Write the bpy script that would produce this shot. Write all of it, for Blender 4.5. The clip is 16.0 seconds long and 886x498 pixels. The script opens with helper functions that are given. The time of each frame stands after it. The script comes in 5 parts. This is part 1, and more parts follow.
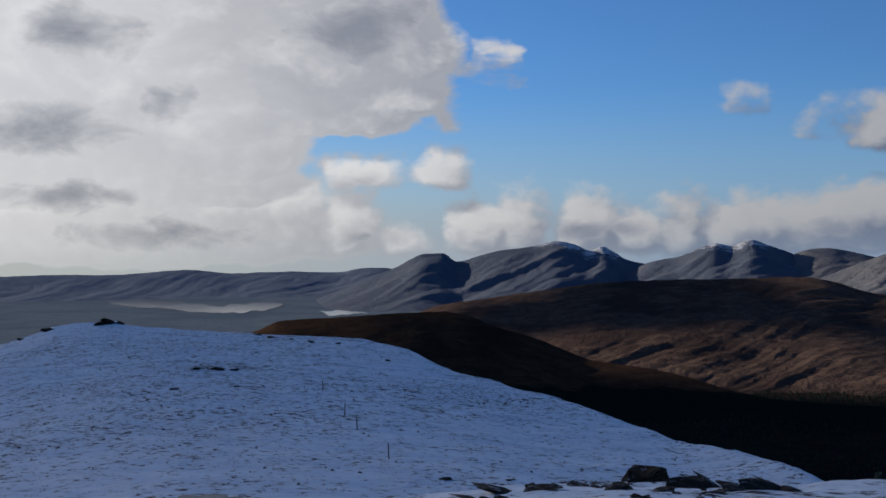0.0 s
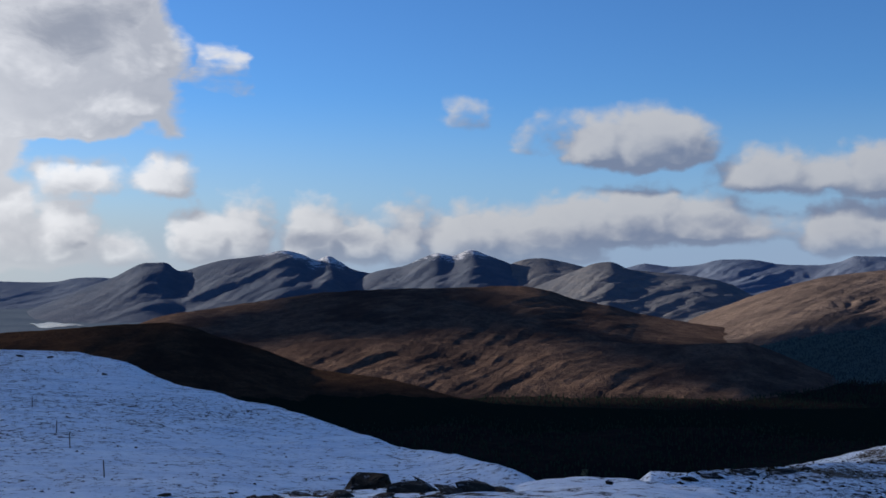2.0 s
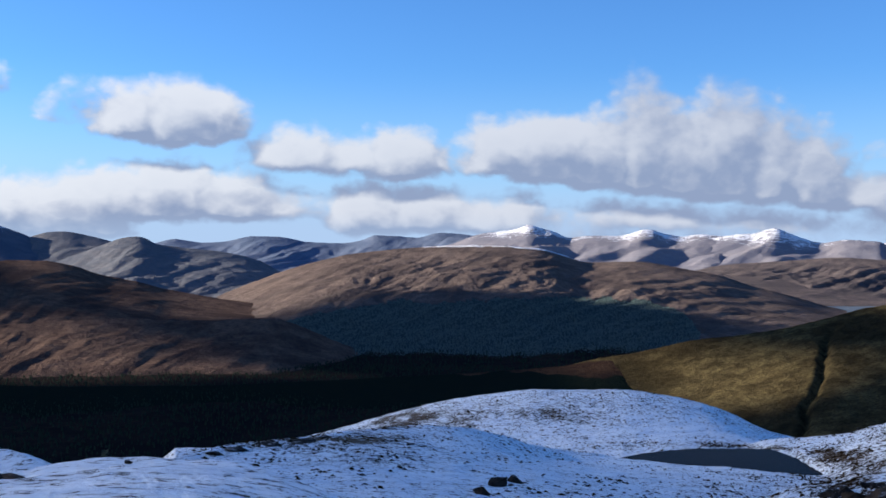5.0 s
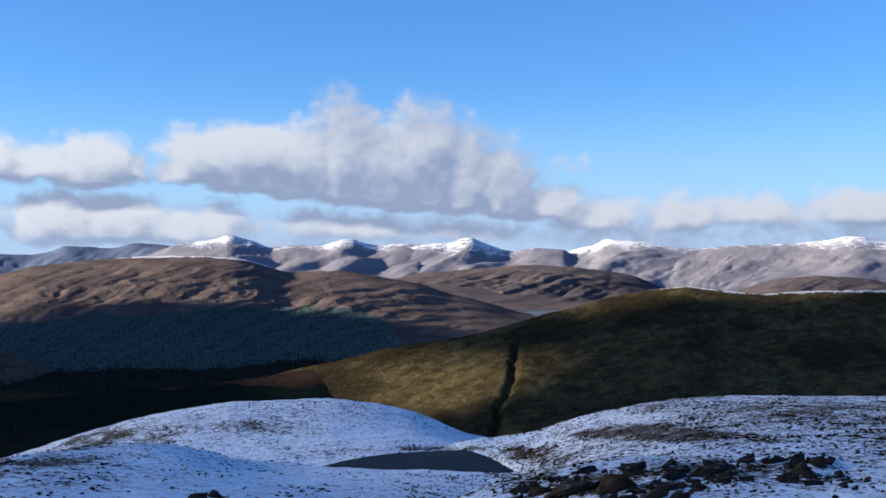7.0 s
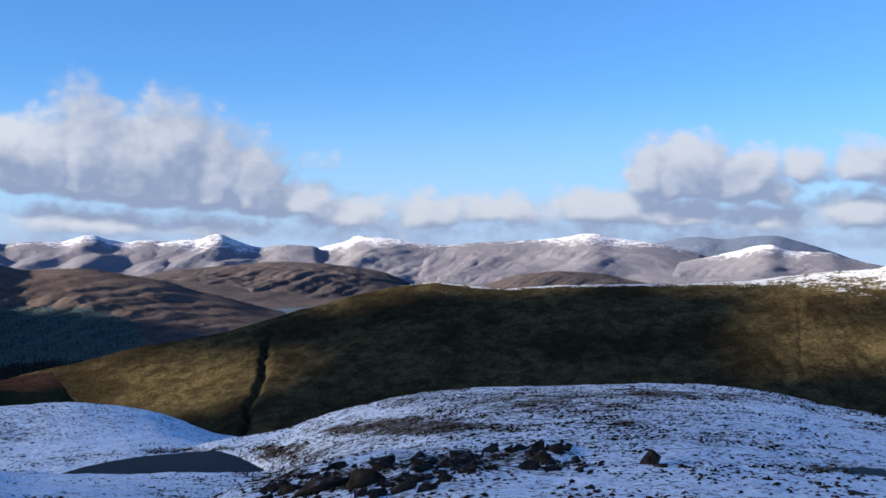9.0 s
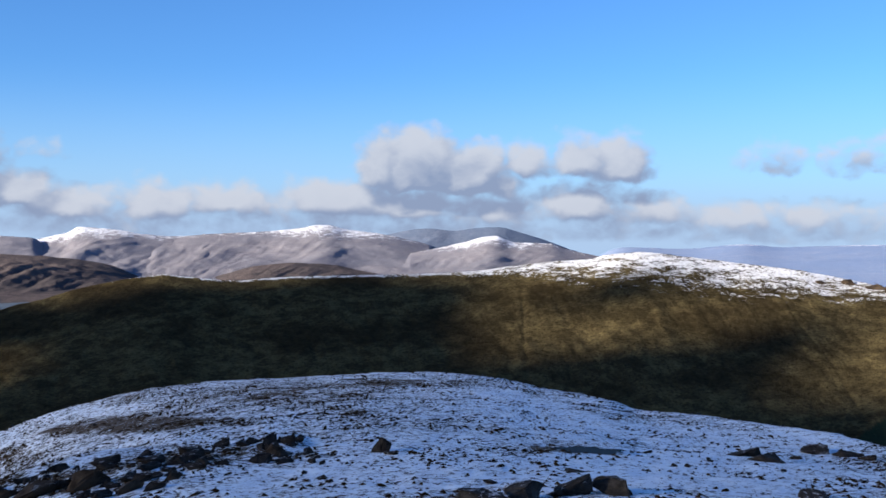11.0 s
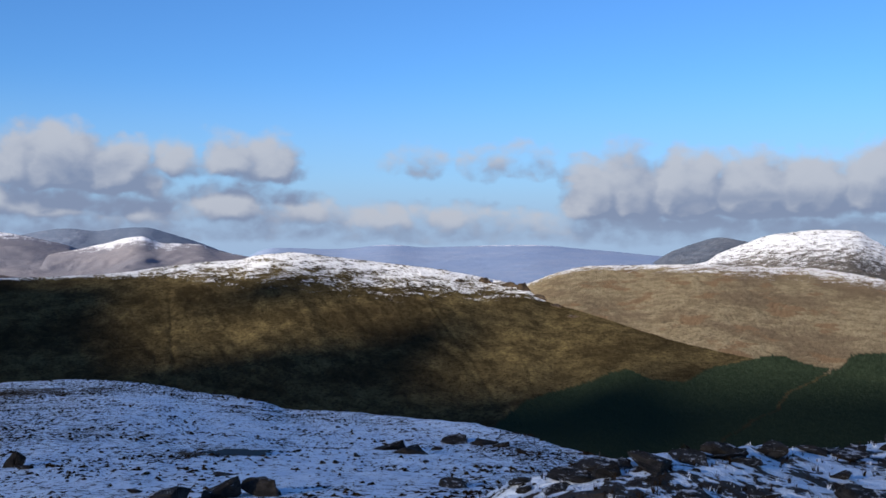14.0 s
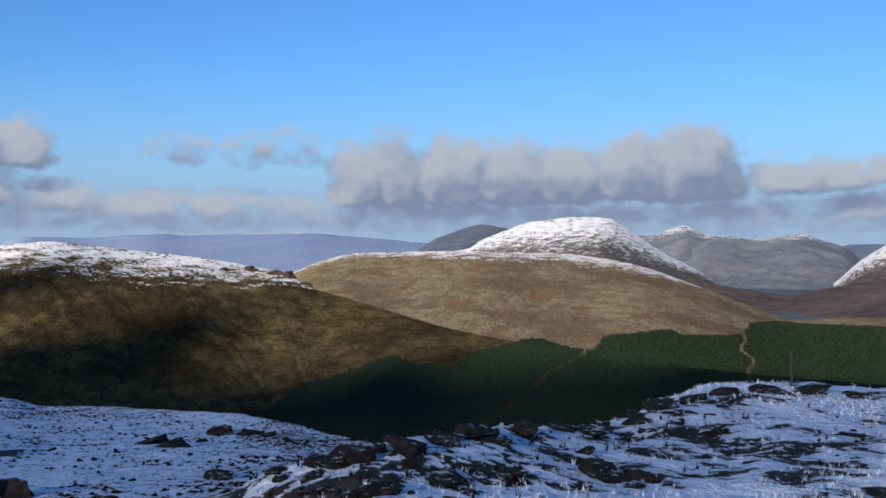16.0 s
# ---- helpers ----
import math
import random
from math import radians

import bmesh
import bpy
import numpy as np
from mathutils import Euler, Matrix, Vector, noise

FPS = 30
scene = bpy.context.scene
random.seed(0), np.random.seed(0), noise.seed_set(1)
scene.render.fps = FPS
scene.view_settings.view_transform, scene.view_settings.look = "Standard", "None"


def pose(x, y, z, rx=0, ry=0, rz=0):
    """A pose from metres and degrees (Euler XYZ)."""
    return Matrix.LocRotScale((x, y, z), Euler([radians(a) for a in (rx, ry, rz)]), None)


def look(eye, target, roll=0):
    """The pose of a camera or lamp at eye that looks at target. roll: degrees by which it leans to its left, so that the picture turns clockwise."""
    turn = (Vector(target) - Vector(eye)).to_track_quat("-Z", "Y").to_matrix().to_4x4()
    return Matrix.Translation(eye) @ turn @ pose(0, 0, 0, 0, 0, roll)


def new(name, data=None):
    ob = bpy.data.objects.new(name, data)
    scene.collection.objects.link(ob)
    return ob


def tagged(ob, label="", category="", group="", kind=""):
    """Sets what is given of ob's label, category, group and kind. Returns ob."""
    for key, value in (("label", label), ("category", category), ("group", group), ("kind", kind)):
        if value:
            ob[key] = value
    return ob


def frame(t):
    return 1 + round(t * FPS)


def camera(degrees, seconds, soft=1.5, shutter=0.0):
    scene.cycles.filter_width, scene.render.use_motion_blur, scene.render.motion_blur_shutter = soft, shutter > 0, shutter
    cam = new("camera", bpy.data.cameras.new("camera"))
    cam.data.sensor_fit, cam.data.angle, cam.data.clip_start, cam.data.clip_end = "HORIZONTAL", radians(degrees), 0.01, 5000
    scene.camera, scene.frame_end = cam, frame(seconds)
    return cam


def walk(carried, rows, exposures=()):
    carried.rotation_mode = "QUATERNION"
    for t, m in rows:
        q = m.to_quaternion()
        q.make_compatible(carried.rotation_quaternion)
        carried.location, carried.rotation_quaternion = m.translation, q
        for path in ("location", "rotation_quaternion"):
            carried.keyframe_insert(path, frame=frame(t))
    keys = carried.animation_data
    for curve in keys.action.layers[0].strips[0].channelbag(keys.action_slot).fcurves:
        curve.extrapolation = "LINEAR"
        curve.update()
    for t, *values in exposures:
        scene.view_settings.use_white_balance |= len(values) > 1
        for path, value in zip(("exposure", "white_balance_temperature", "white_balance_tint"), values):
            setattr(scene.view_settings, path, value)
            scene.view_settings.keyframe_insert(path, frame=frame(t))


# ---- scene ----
# ---------------------------------------------------------------- camera and walk
EYE = 1.62            # eye height over the summit turf
REACH = 0.40          # the camera is held this far from the axis it turns about
cam = camera(42.67, 16.0, soft=1.6)
TURN = [  # seconds, bearing, pitch, roll
    (0.0, 0.0, .42, .45), (0.5, 3.16, .56, .08), (1.0, 6.12, .67, .14), (1.5, 9.76, .82, .30), (2.0, 13.77, .80, .37),
    (2.5, 17.57, .68, .18), (3.0, 20.61, .58, -.22), (3.5, 24.14, .16, -.47), (4.0, 28.63, -.39, -.88), (4.5, 32.80, -.59, -.82),
    (5.0, 37.17, -.37, -.60), (5.2, 38.95, -.26, -.60), (7.3, 54.16, .24, -.25), (7.5, 55.50, .25, -.30), (8.0, 58.79, .25, -.20),
    (8.2, 60.00, .20, -.20), (10.3, 73.20, -.04, .10), (10.5, 74.70, -.10, .10), (11.0, 78.12, -.32, -.07), (11.5, 81.59, -.28, -.02),
    (12.0, 84.20, -.04, -.28), (12.5, 86.52, -.90, -.33), (13.0, 89.65, -.21, .17), (13.5, 92.79, -.31, -.23), (14.0, 95.66, -.28, -.01),
    (14.5, 99.05, .02, -.09), (15.0, 101.77, -.23, -.29), (15.5, 104.28, -.53, .06), (16.0, 107.40, -.93, .20)]
walk(cam, [(t, pose(REACH * math.sin(radians(b)), REACH * math.cos(radians(b)), EYE, 90 + p, r, -b)) for t, b, p, r in TURN],
     exposures=[(0.0, 0.45, 6250, 10), (2.0, 0.80, 6100, 10), (4.0, 1.30, 6000, 10), (5.2, 1.46, 6000, 10), (8.0, 1.48, 6050, 10), (12.0, 1.30, 6050, 10), (16.0, 0.94, 6000, 10)])

# ---------------------------------------------------------------- sky and sun
SUN_BEARING, SUN_HEIGHT = -44.0, 15.0
SUN = Vector((math.sin(radians(SUN_BEARING)) * math.cos(radians(SUN_HEIGHT)),
              math.cos(radians(SUN_BEARING)) * math.cos(radians(SUN_HEIGHT)), math.sin(radians(SUN_HEIGHT))))
sun_data = bpy.data.lights.new("sun", "SUN")
sun_data.energy, sun_data.angle, sun_data.color = 5.0, radians(0.55), (1.0, 0.86, 0.70)
sun = new("sun", sun_data)
sun.matrix_world = look(SUN * 100, (0, 0, 0))


def link(tree, a, b):
    tree.links.new(a, b)


def math_node(tree, op, *values, clamp=False):
    n = tree.nodes.new("ShaderNodeMath")
    n.operation, n.use_clamp = op, clamp
    for i, v in enumerate(values):
        if isinstance(v, (int, float)):
            n.inputs[i].default_value = v
        else:
            link(tree, v, n.inputs[i])
    return n.outputs[0]


def vec_node(tree, op, *values):
    n = tree.nodes.new("ShaderNodeVectorMath")
    n.operation = op
    for i, v in enumerate(values):
        if isinstance(v, (tuple, list)):
            n.inputs[i].default_value = v
        else:
            link(tree, v, n.inputs[i])
    return n.outputs["Value"] if op in ("LENGTH", "DOT_PRODUCT") else n.outputs["Vector"]


def noise_node(tree, vector, scale, detail=4.0, rough=0.55, distortion=0.0):
    n = tree.nodes.new("ShaderNodeTexNoise")
    n.inputs["Scale"].default_value, n.inputs["Detail"].default_value = scale, detail
    n.inputs["Roughness"].default_value, n.inputs["Distortion"].default_value = rough, distortion
    if vector is not None:
        link(tree, vector, n.inputs["Vector"])
    return n.outputs["Fac"]


def step_node(tree, value, lo, hi, to_lo=0.0, to_hi=1.0):
    n = tree.nodes.new("ShaderNodeMapRange")
    n.interpolation_type = "SMOOTHSTEP"
    n.inputs["From Min"].default_value, n.inputs["From Max"].default_value = lo, hi
    n.inputs["To Min"].default_value, n.inputs["To Max"].default_value = to_lo, to_hi
    link(tree, value, n.inputs["Value"])
    return n.outputs["Result"]


def mix_node(tree, fac, a, b, blend="MIX"):
    n = tree.nodes.new("ShaderNodeMix")
    n.data_type, n.blend_type = "RGBA", blend
    for socket, v in ((n.inputs["Factor"], fac), (n.inputs["A"], a), (n.inputs["B"], b)):
        if isinstance(v, (int, float)):
            socket.default_value = v
        elif isinstance(v, (tuple, list)):
            socket.default_value = (*v, 1.0)
        else:
            link(tree, v, socket)
    return n.outputs["Result"]


# lobes of cumulus: bearing and height of the flat base, half width, height over the base, in degrees
CLOUDS = []
GREY = []             # thicker, darker parts: bearing, height, half width, half height


def cloud_bank(*rows, thin=0.0):
    CLOUDS.extend((*row, thin) for row in rows)


cloud_bank((-18.8, 5.02, 10.0, 14.78), (-9.0, 7.3, 6.5, 12.2), (-4.2, 8.6, 3.6, 9.5), (-1.4, 8.0, 2.0, 4.6), (0.2, 6.9, 0.8, 2.0), (-11.9, 5.49, 3.6, 2.26), (-19.8, 0.57, 5.7, 4.02), (-14.9, 0.41, 4.8, 4.68))
cloud_bank((-10.8, 0.53, 3.1, 4.42), (-7.8, 0.73, 2.3, 4.43), (-4.7, 0.71, 1.6, 3.75), (-2.4, 0.61, 1.7, 1.23), (-6.4, 0.50, 1.7, 1.56), (-4.1, 4.03, 2.3, 1.39), (-0.1, 3.93, 1.4, 1.70))
cloud_bank((1.9, 0.66, 1.7, 2.62), (3.7, 0.65, 1.5, 3.24), (7.4, 0.61, 1.7, 3.05), (9.6, 0.59, 1.7, 2.02), (12.0, 0.57, 1.3, 3.12), (14.2, 0.55, 1.7, 2.41), (16.8, 0.52, 2.1, 2.51), (19.9, 0.59, 2.0, 2.95))
cloud_bank((15.4, 0.73, 2.6, 2.56), (18.2, 0.66, 2.6, 2.45), (21.1, 1.32, 2.0, 2.42), (23.6, 1.42, 2.4, 2.73), (26.5, 1.42, 2.4, 2.18), (29.0, 1.42, 2.0, 1.24), (33.4, 0.92, 2.1, 2.31), (36.0, 0.92, 2.3, 2.15), (38.7, 0.92, 2.6, 1.57), (41.0, 1.05, 1.4, 1.58))
cloud_bank((21.6, 5.45, 1.7, 2.26), (24.5, 5.25, 2.5, 2.70), (26.6, 5.58, 0.9, 1.60), (29.8, 3.96, 2.3, 1.85), (32.6, 3.85, 2.6, 1.53), (35.0, 3.74, 1.9, 2.14), (36.9, 3.93, 0.9, 1.04))
cloud_bank((40.4, 3.96, 2.2, 2.54), (42.7, 3.69, 2.5, 2.95), (47.2, 3.19, 1.8, 5.06), (45.0, 3.41, 2.0, 3.50), (51.0, 2.91, 1.9, 5.21), (49.1, 3.14, 2.0, 3.93), (53.2, 2.58, 1.6, 4.35), (55.2, 2.36, 1.7, 3.59), (57.5, 2.16, 1.7, 1.68))
cloud_bank((47.5, 1.18, 4.3, 1.12), (52.9, 1.04, 4.3, 0.85), (59.7, 1.58, 2.6, 1.42), (63.9, 1.60, 1.8, 1.60), (67.5, 1.82, 2.4, 1.38), (72.6, 1.85, 2.9, 1.63), (75.0, 3.38, 1.3, 2.60), (76.9, 3.20, 2.0, 2.86), (79.4, 3.05, 1.9, 2.21))
cloud_bank((82.5, 3.87, 1.3, 1.35), (85.0, 3.84, 1.3, 1.78), (87.1, 3.53, 1.5, 2.10), (81.1, 2.81, 1.1, 1.22), (76.3, 1.64, 3.1, 1.37), (80.8, 1.48, 2.7, 1.13), (85.0, 1.60, 2.1, 1.63), (88.8, 1.45, 1.9, 1.20), (92.7, 1.18, 2.3, 1.10), (96.2, 1.15, 1.9, 1.00))
cloud_bank((103.3, 1.82, 1.6, 2.97), (105.0, 1.73, 1.6, 3.51), (107.9, 1.81, 2.1, 3.09), (110.7, 1.79, 2.1, 3.09), (113.5, 1.92, 2.0, 2.65), (116.9, 2.03, 2.1, 3.05), (119.7, 2.00, 2.1, 3.52), (121.5, 2.06, 1.0, 2.48), (124.5, 2.21, 2.1, 1.49), (127.0, 2.25, 1.7, 1.34), (128.9, 2.48, 1.4, 1.27))
cloud_bank((107.9, 0.87, 7.1, 0.94), (114.9, 0.64, 4.0, 0.99), (121.8, 0.87, 4.0, 0.83), (127.5, 0.91, 2.4, 1.12))
cloud_bank((19.2, 6.07, 1.6, 1.58), (15.1, 7.51, 1.0, 0.92), (2.5, 9.13, 1.3, 1.80), (58.6, 4.61, 0.8, 0.54), (94.1, 3.95, 1.5, 1.00), (97.5, 3.75, 1.1, 1.18), (100.0, 3.83, 1.4, 1.28), thin=0.22)
cloud_bank((66.0, 0.75, 8.0, 1.20), (82.0, 0.75, 8.0, 1.30), (97.0, 0.60, 8.0, 1.20), (112.0, 0.30, 9.0, 1.10), (124.0, 0.40, 5.0, 1.10), (46.0, 0.60, 6.0, 1.00), thin=0.38)
cloud_bank((140, 2.5, 7.0, 3.0), (156, 4.0, 8.0, 4.0), (175, 2.0, 9.0, 2.5), (-170, 4.5, 9.0, 5.0), (-148, 2.5, 8.0, 3.0), (-120, 5.0, 10.0, 5.0), (-95, 2.0, 9.0, 3.5), (-72, 4.0, 8.0, 5.0), (-50, 5.0, 12.0, 9.5), (-33, 1.5, 8.0, 3.5))
# High clouds above the view, added to fill light onto the snow.
cloud_bank((-60, 23, 18, 9), (-110, 27, 22, 10), (120, 27, 20, 8))
GREY.extend([(-19.8, 6.33, 4.8, 1.43), (-13.8, 7.57, 1.7, 1.00), (-4.0, 11.45, 5.1, 2.56), (-17.7, 10.78, 3.4, 1.43), (-13.8, 1.15, 5.4, 0.85), (-4.4, 3.47, 2.0, 0.80), (-3.8, 1.10, 2.3, 0.68), (-18.0, 3.01, 3.4, 0.80),
             (19.3, 1.12, 2.6, 0.57), (28.2, 1.99, 2.6, 0.51), (7.0, 1.23, 4.3, 0.43), (50.2, 3.14, 7.1, 0.85), (55.7, 3.65, 2.0, 1.28), (77.5, 3.6, 2.5, 0.8), (112.0, 2.2, 8.0, 0.5)])


def away_from(g, place, lobe, flat_base):
    """Distance from a lobe with a flat base, in degrees, under 0 inside; or the share of the way to a round lobe's edge."""
    a, e, w, h = lobe
    low = 0.55 + 0.08 * h if flat_base else h
    w, h = (1.26 * w, 1.02 * h) if flat_base else (w, h)
    up = vec_node(g, "MULTIPLY_ADD", place, (1 / w, 1 / h, 0.0), (-a / w, -e / h, 0.0))
    down = vec_node(g, "MULTIPLY_ADD", place, (-1 / w, -1 / low, 0.0), (a / w, e / low, 0.0))
    off = vec_node(g, "MAXIMUM", up, down)
    if not flat_base:
        return vec_node(g, "LENGTH", off)
    square = vec_node(g, "MULTIPLY", off, off)
    full = math_node(g, "POWER", vec_node(g, "DOT_PRODUCT", square, square), 0.25)
    both = math_node(g, "ADD", full, vec_node(g, "LENGTH", off))
    return math_node(g, "MULTIPLY_ADD", both, 0.5 * min(w, h), -min(w, h))


def union(g, p, q, k):
    n = g.nodes.new("ShaderNodeMath")
    n.operation = "SMOOTH_MIN"
    link(g, p, n.inputs[0])
    link(g, q, n.inputs[1])
    n.inputs[2].default_value = k
    return n.outputs[0]


def billow(g, place, scale, amount):
    """The place, pushed about by noise, so that outlines curl."""
    n = g.nodes.new("ShaderNodeTexNoise")
    n.inputs["Scale"].default_value, n.inputs["Detail"].default_value, n.inputs["Roughness"].default_value = scale, 4.0, 0.52
    link(g, vec_node(g, "MULTIPLY", place, (1.0, 1.25, 1.0)), n.inputs["Vector"])
    push = vec_node(g, "MULTIPLY", vec_node(g, "SUBTRACT", n.outputs["Color"], (0.5, 0.5, 0.5)), amount)
    return vec_node(g, "ADD", place, push)


def cloud_field():
    """Node group: a (bearing, height) place in the sky to the thickness of cloud there."""
    g = bpy.data.node_groups.new("cloud_field", "ShaderNodeTree")
    g.interface.new_socket("place", in_out="INPUT", socket_type="NodeSocketVector")
    g.interface.new_socket("detail", in_out="INPUT", socket_type="NodeSocketFloat")
    g.interface.new_socket("thickness", in_out="OUTPUT", socket_type="NodeSocketFloat")
    gi, go = g.nodes.new("NodeGroupInput"), g.nodes.new("NodeGroupOutput")
    place = gi.outputs["place"]
    up = g.nodes.new("ShaderNodeSeparateXYZ")
    link(g, place, up.inputs[0])
    detail = math_node(g, "MULTIPLY", gi.outputs["detail"], step_node(g, up.outputs["Y"], 4.0, 10.0, 1.0, 0.5))
    curled = billow(g, place, 0.50, (1.7, 0.9, 0.0))
    high = math_node(g, "MULTIPLY", step_node(g, up.outputs["Y"], 4.5, 9.0), step_node(g, up.outputs["X"], 11.0, 4.0))
    near_push = vec_node(g, "SUBTRACT", billow(g, place, 0.17, (7.0, 4.0, 0.0)), place)
    scaled = g.nodes.new("ShaderNodeVectorMath")
    scaled.operation = "SCALE"
    link(g, near_push, scaled.inputs[0])
    link(g, high, scaled.inputs["Scale"])
    curled = vec_node(g, "ADD", curled, scaled.outputs["Vector"])
    bulk = math_node(g, "SUBTRACT", noise_node(g, vec_node(g, "MULTIPLY", place, (0.7, 1.2, 1.0)), 0.22, 5, 0.55, 0.4), 0.5)
    fine = noise_node(g, vec_node(g, "MULTIPLY", place, (1.0, 1.4, 1.0)), 0.9, 6.0, 0.52, 0.3)
    puff = g.nodes.new("ShaderNodeTexVoronoi")
    puff.feature = "SMOOTH_F1"
    puff.inputs["Scale"].default_value, puff.inputs["Detail"].default_value = 0.95, 1.5
    puff.inputs["Smoothness"].default_value = 0.7
    link(g, vec_node(g, "MULTIPLY", curled, (1.0, 1.25, 1.0)), puff.inputs["Vector"])
    near = None
    for *lobe, thin in CLOUDS:
        away = away_from(g, curled, lobe, True)
        if thin:
            away = math_node(g, "MAXIMUM", away, -thin)
        near = away if near is None else union(g, near, away, 0.35)
    thick = math_node(g, "MINIMUM", math_node(g, "MULTIPLY_ADD", near, -1.05, 0.15), 1.7)
    thick = math_node(g, "MULTIPLY_ADD", math_node(g, "SUBTRACT", fine, 0.5), math_node(g, "MULTIPLY", detail, 1.0), thick)
    thick = math_node(g, "MULTIPLY_ADD", math_node(g, "SUBTRACT", 0.42, puff.outputs["Distance"]), math_node(g, "MULTIPLY_ADD", detail, 0.45, 0.15), thick)
    thick = math_node(g, "MULTIPLY_ADD", bulk, math_node(g, "MULTIPLY_ADD", high, 3.6, 0.5), thick)
    link(g, thick, go.inputs["thickness"])
    return g


world = bpy.data.worlds.new("world")
scene.world = world
world.use_nodes = True
w = world.node_tree
w.nodes.clear()
sky = w.nodes.new("ShaderNodeTexSky")
sky.sky_type, sky.sun_disc = "NISHITA", False
sky.sun_elevation, sky.sun_rotation = radians(SUN_HEIGHT), radians(SUN_BEARING)
sky.altitude, sky.air_density, sky.dust_density, sky.ozone_density = 900, 1.0, 0.2, 2.0
way = w.nodes.new("ShaderNodeTexCoord").outputs["Generated"]
sep = w.nodes.new("ShaderNodeSeparateXYZ")
link(w, way, sep.inputs[0])
bearing = math_node(w, "MULTIPLY", math_node(w, "ARCTAN2", sep.outputs["X"], sep.outputs["Y"]), 57.29578)
height = math_node(w, "MULTIPLY", math_node(w, "ARCSINE", sep.outputs["Z"]), 57.29578)
place = w.nodes.new("ShaderNodeCombineXYZ")
link(w, bearing, place.inputs[0])
link(w, height, place.inputs[1])
field = cloud_field()
here, soft, sunward = (w.nodes.new("ShaderNodeGroup") for _ in range(3))
for node, at, detail in ((here, place.outputs[0], 1.0), (soft, place.outputs[0], 0.45), (sunward, vec_node(w, "ADD", place.outputs[0], (-0.5, 1.1, 0.0)), 0.45)):
    node.node_tree = field
    link(w, at, node.inputs["place"])
    node.inputs["detail"].default_value = detail
thick = here.outputs[0]
cover = step_node(w, thick, -0.20, 0.75)
under = math_node(w, "SUBTRACT", sunward.outputs[0], soft.outputs[0])
toward = vec_node(w, "DOT_PRODUCT", way, tuple(SUN))
glow = step_node(w, toward, 0.45, 0.97)
murk, curled = None, billow(w, place.outputs[0], 0.5, (3.0, 1.3, 0.0))
for lobe in GREY:
    away = away_from(w, curled, lobe, False)
    murk = away if murk is None else union(w, murk, away, 0.2)
rag = noise_node(w, vec_node(w, "MULTIPLY", place.outputs[0], (0.6, 1.3, 1.0)), 0.5, 6, 0.6, 0.5)
murk = step_node(w, math_node(w, "MULTIPLY_ADD", math_node(w, "SUBTRACT", rag, 0.5), 1.9, murk), 1.75, -0.10)
shade = math_node(w, "MULTIPLY", step_node(w, under, -1.1, 0.35), math_node(w, "MULTIPLY_ADD", glow, -0.80, 1.0))
shade = math_node(w, "MULTIPLY_ADD", step_node(w, soft.outputs[0], 0.6, 2.2), 0.14, shade, clamp=True)
shade = math_node(w, "MAXIMUM", shade, math_node(w, "MULTIPLY", murk, math_node(w, "MULTIPLY_ADD", step_node(w, thick, 0.4, 1.8), 0.30, 0.50)), clamp=True)
lit = mix_node(w, step_node(w, toward, -0.20, 0.60), (5.0, 5.05, 5.35), (6.3, 6.2, 6.2))
lit = mix_node(w, glow, lit, (13.0, 12.5, 12.0))
dim = mix_node(w, glow, (2.2, 2.6, 3.6), (1.9, 2.05, 2.5))
cloud_colour = mix_node(w, shade, lit, dim)
sky_colour = mix_node(w, 1.0, sky.outputs[0], (0.56, 0.93, 1.44), "MULTIPLY")
haze = mix_node(w, glow, (3.6, 4.95, 6.9), (7.0, 6.9, 6.3))
low = step_node(w, height, 9.0, -0.5)
sky_colour = mix_node(w, math_node(w, "MULTIPLY", low, 0.80), sky_colour, haze)
sky_colour = mix_node(w, math_node(w, "MULTIPLY", step_node(w, height, 3.6, 0.6), 0.55), sky_colour, mix_node(w, glow, (3.4, 4.2, 5.6), (6.4, 6.4, 6.2)))
veil = math_node(w, "MULTIPLY", math_node(w, "MULTIPLY", cover, 0.95), step_node(w, height, -1.0, 1.6, 0.35, 1.0))
colour = mix_node(w, veil, sky_colour, cloud_colour)
background = w.nodes.new("ShaderNodeBackground")
link(w, colour, background.inputs["Color"])
background.inputs["Strength"].default_value = 0.05
link(w, background.outputs[0], w.nodes.new("ShaderNodeOutputWorld").inputs["Surface"])


# ---------------------------------------------------------------- materials
def surface(name):
    m = bpy.data.materials.new(name)
    m.use_nodes = True
    t = m.node_tree
    return m, t, t.nodes["Principled BSDF"]


def where(t):
    return t.nodes.new("ShaderNodeNewGeometry").outputs["Position"]


def upness(t):
    s = t.nodes.new("ShaderNodeSeparateXYZ")
    link(t, t.nodes.new("ShaderNodeNewGeometry").outputs["Normal"], s.inputs[0])
    return s.outputs["Z"]


def bump_node(t, height, strength, distance, shader):
    b = t.nodes.new("ShaderNodeBump")
    b.inputs["Strength"].default_value, b.inputs["Distance"].default_value = strength, distance
    link(t, height, b.inputs["Height"])
    link(t, b.outputs[0], shader.inputs["Normal"])


def attribute(t, name):
    n = t.nodes.new("ShaderNodeAttribute")
    n.attribute_name = name
    return n.outputs["Fac"]


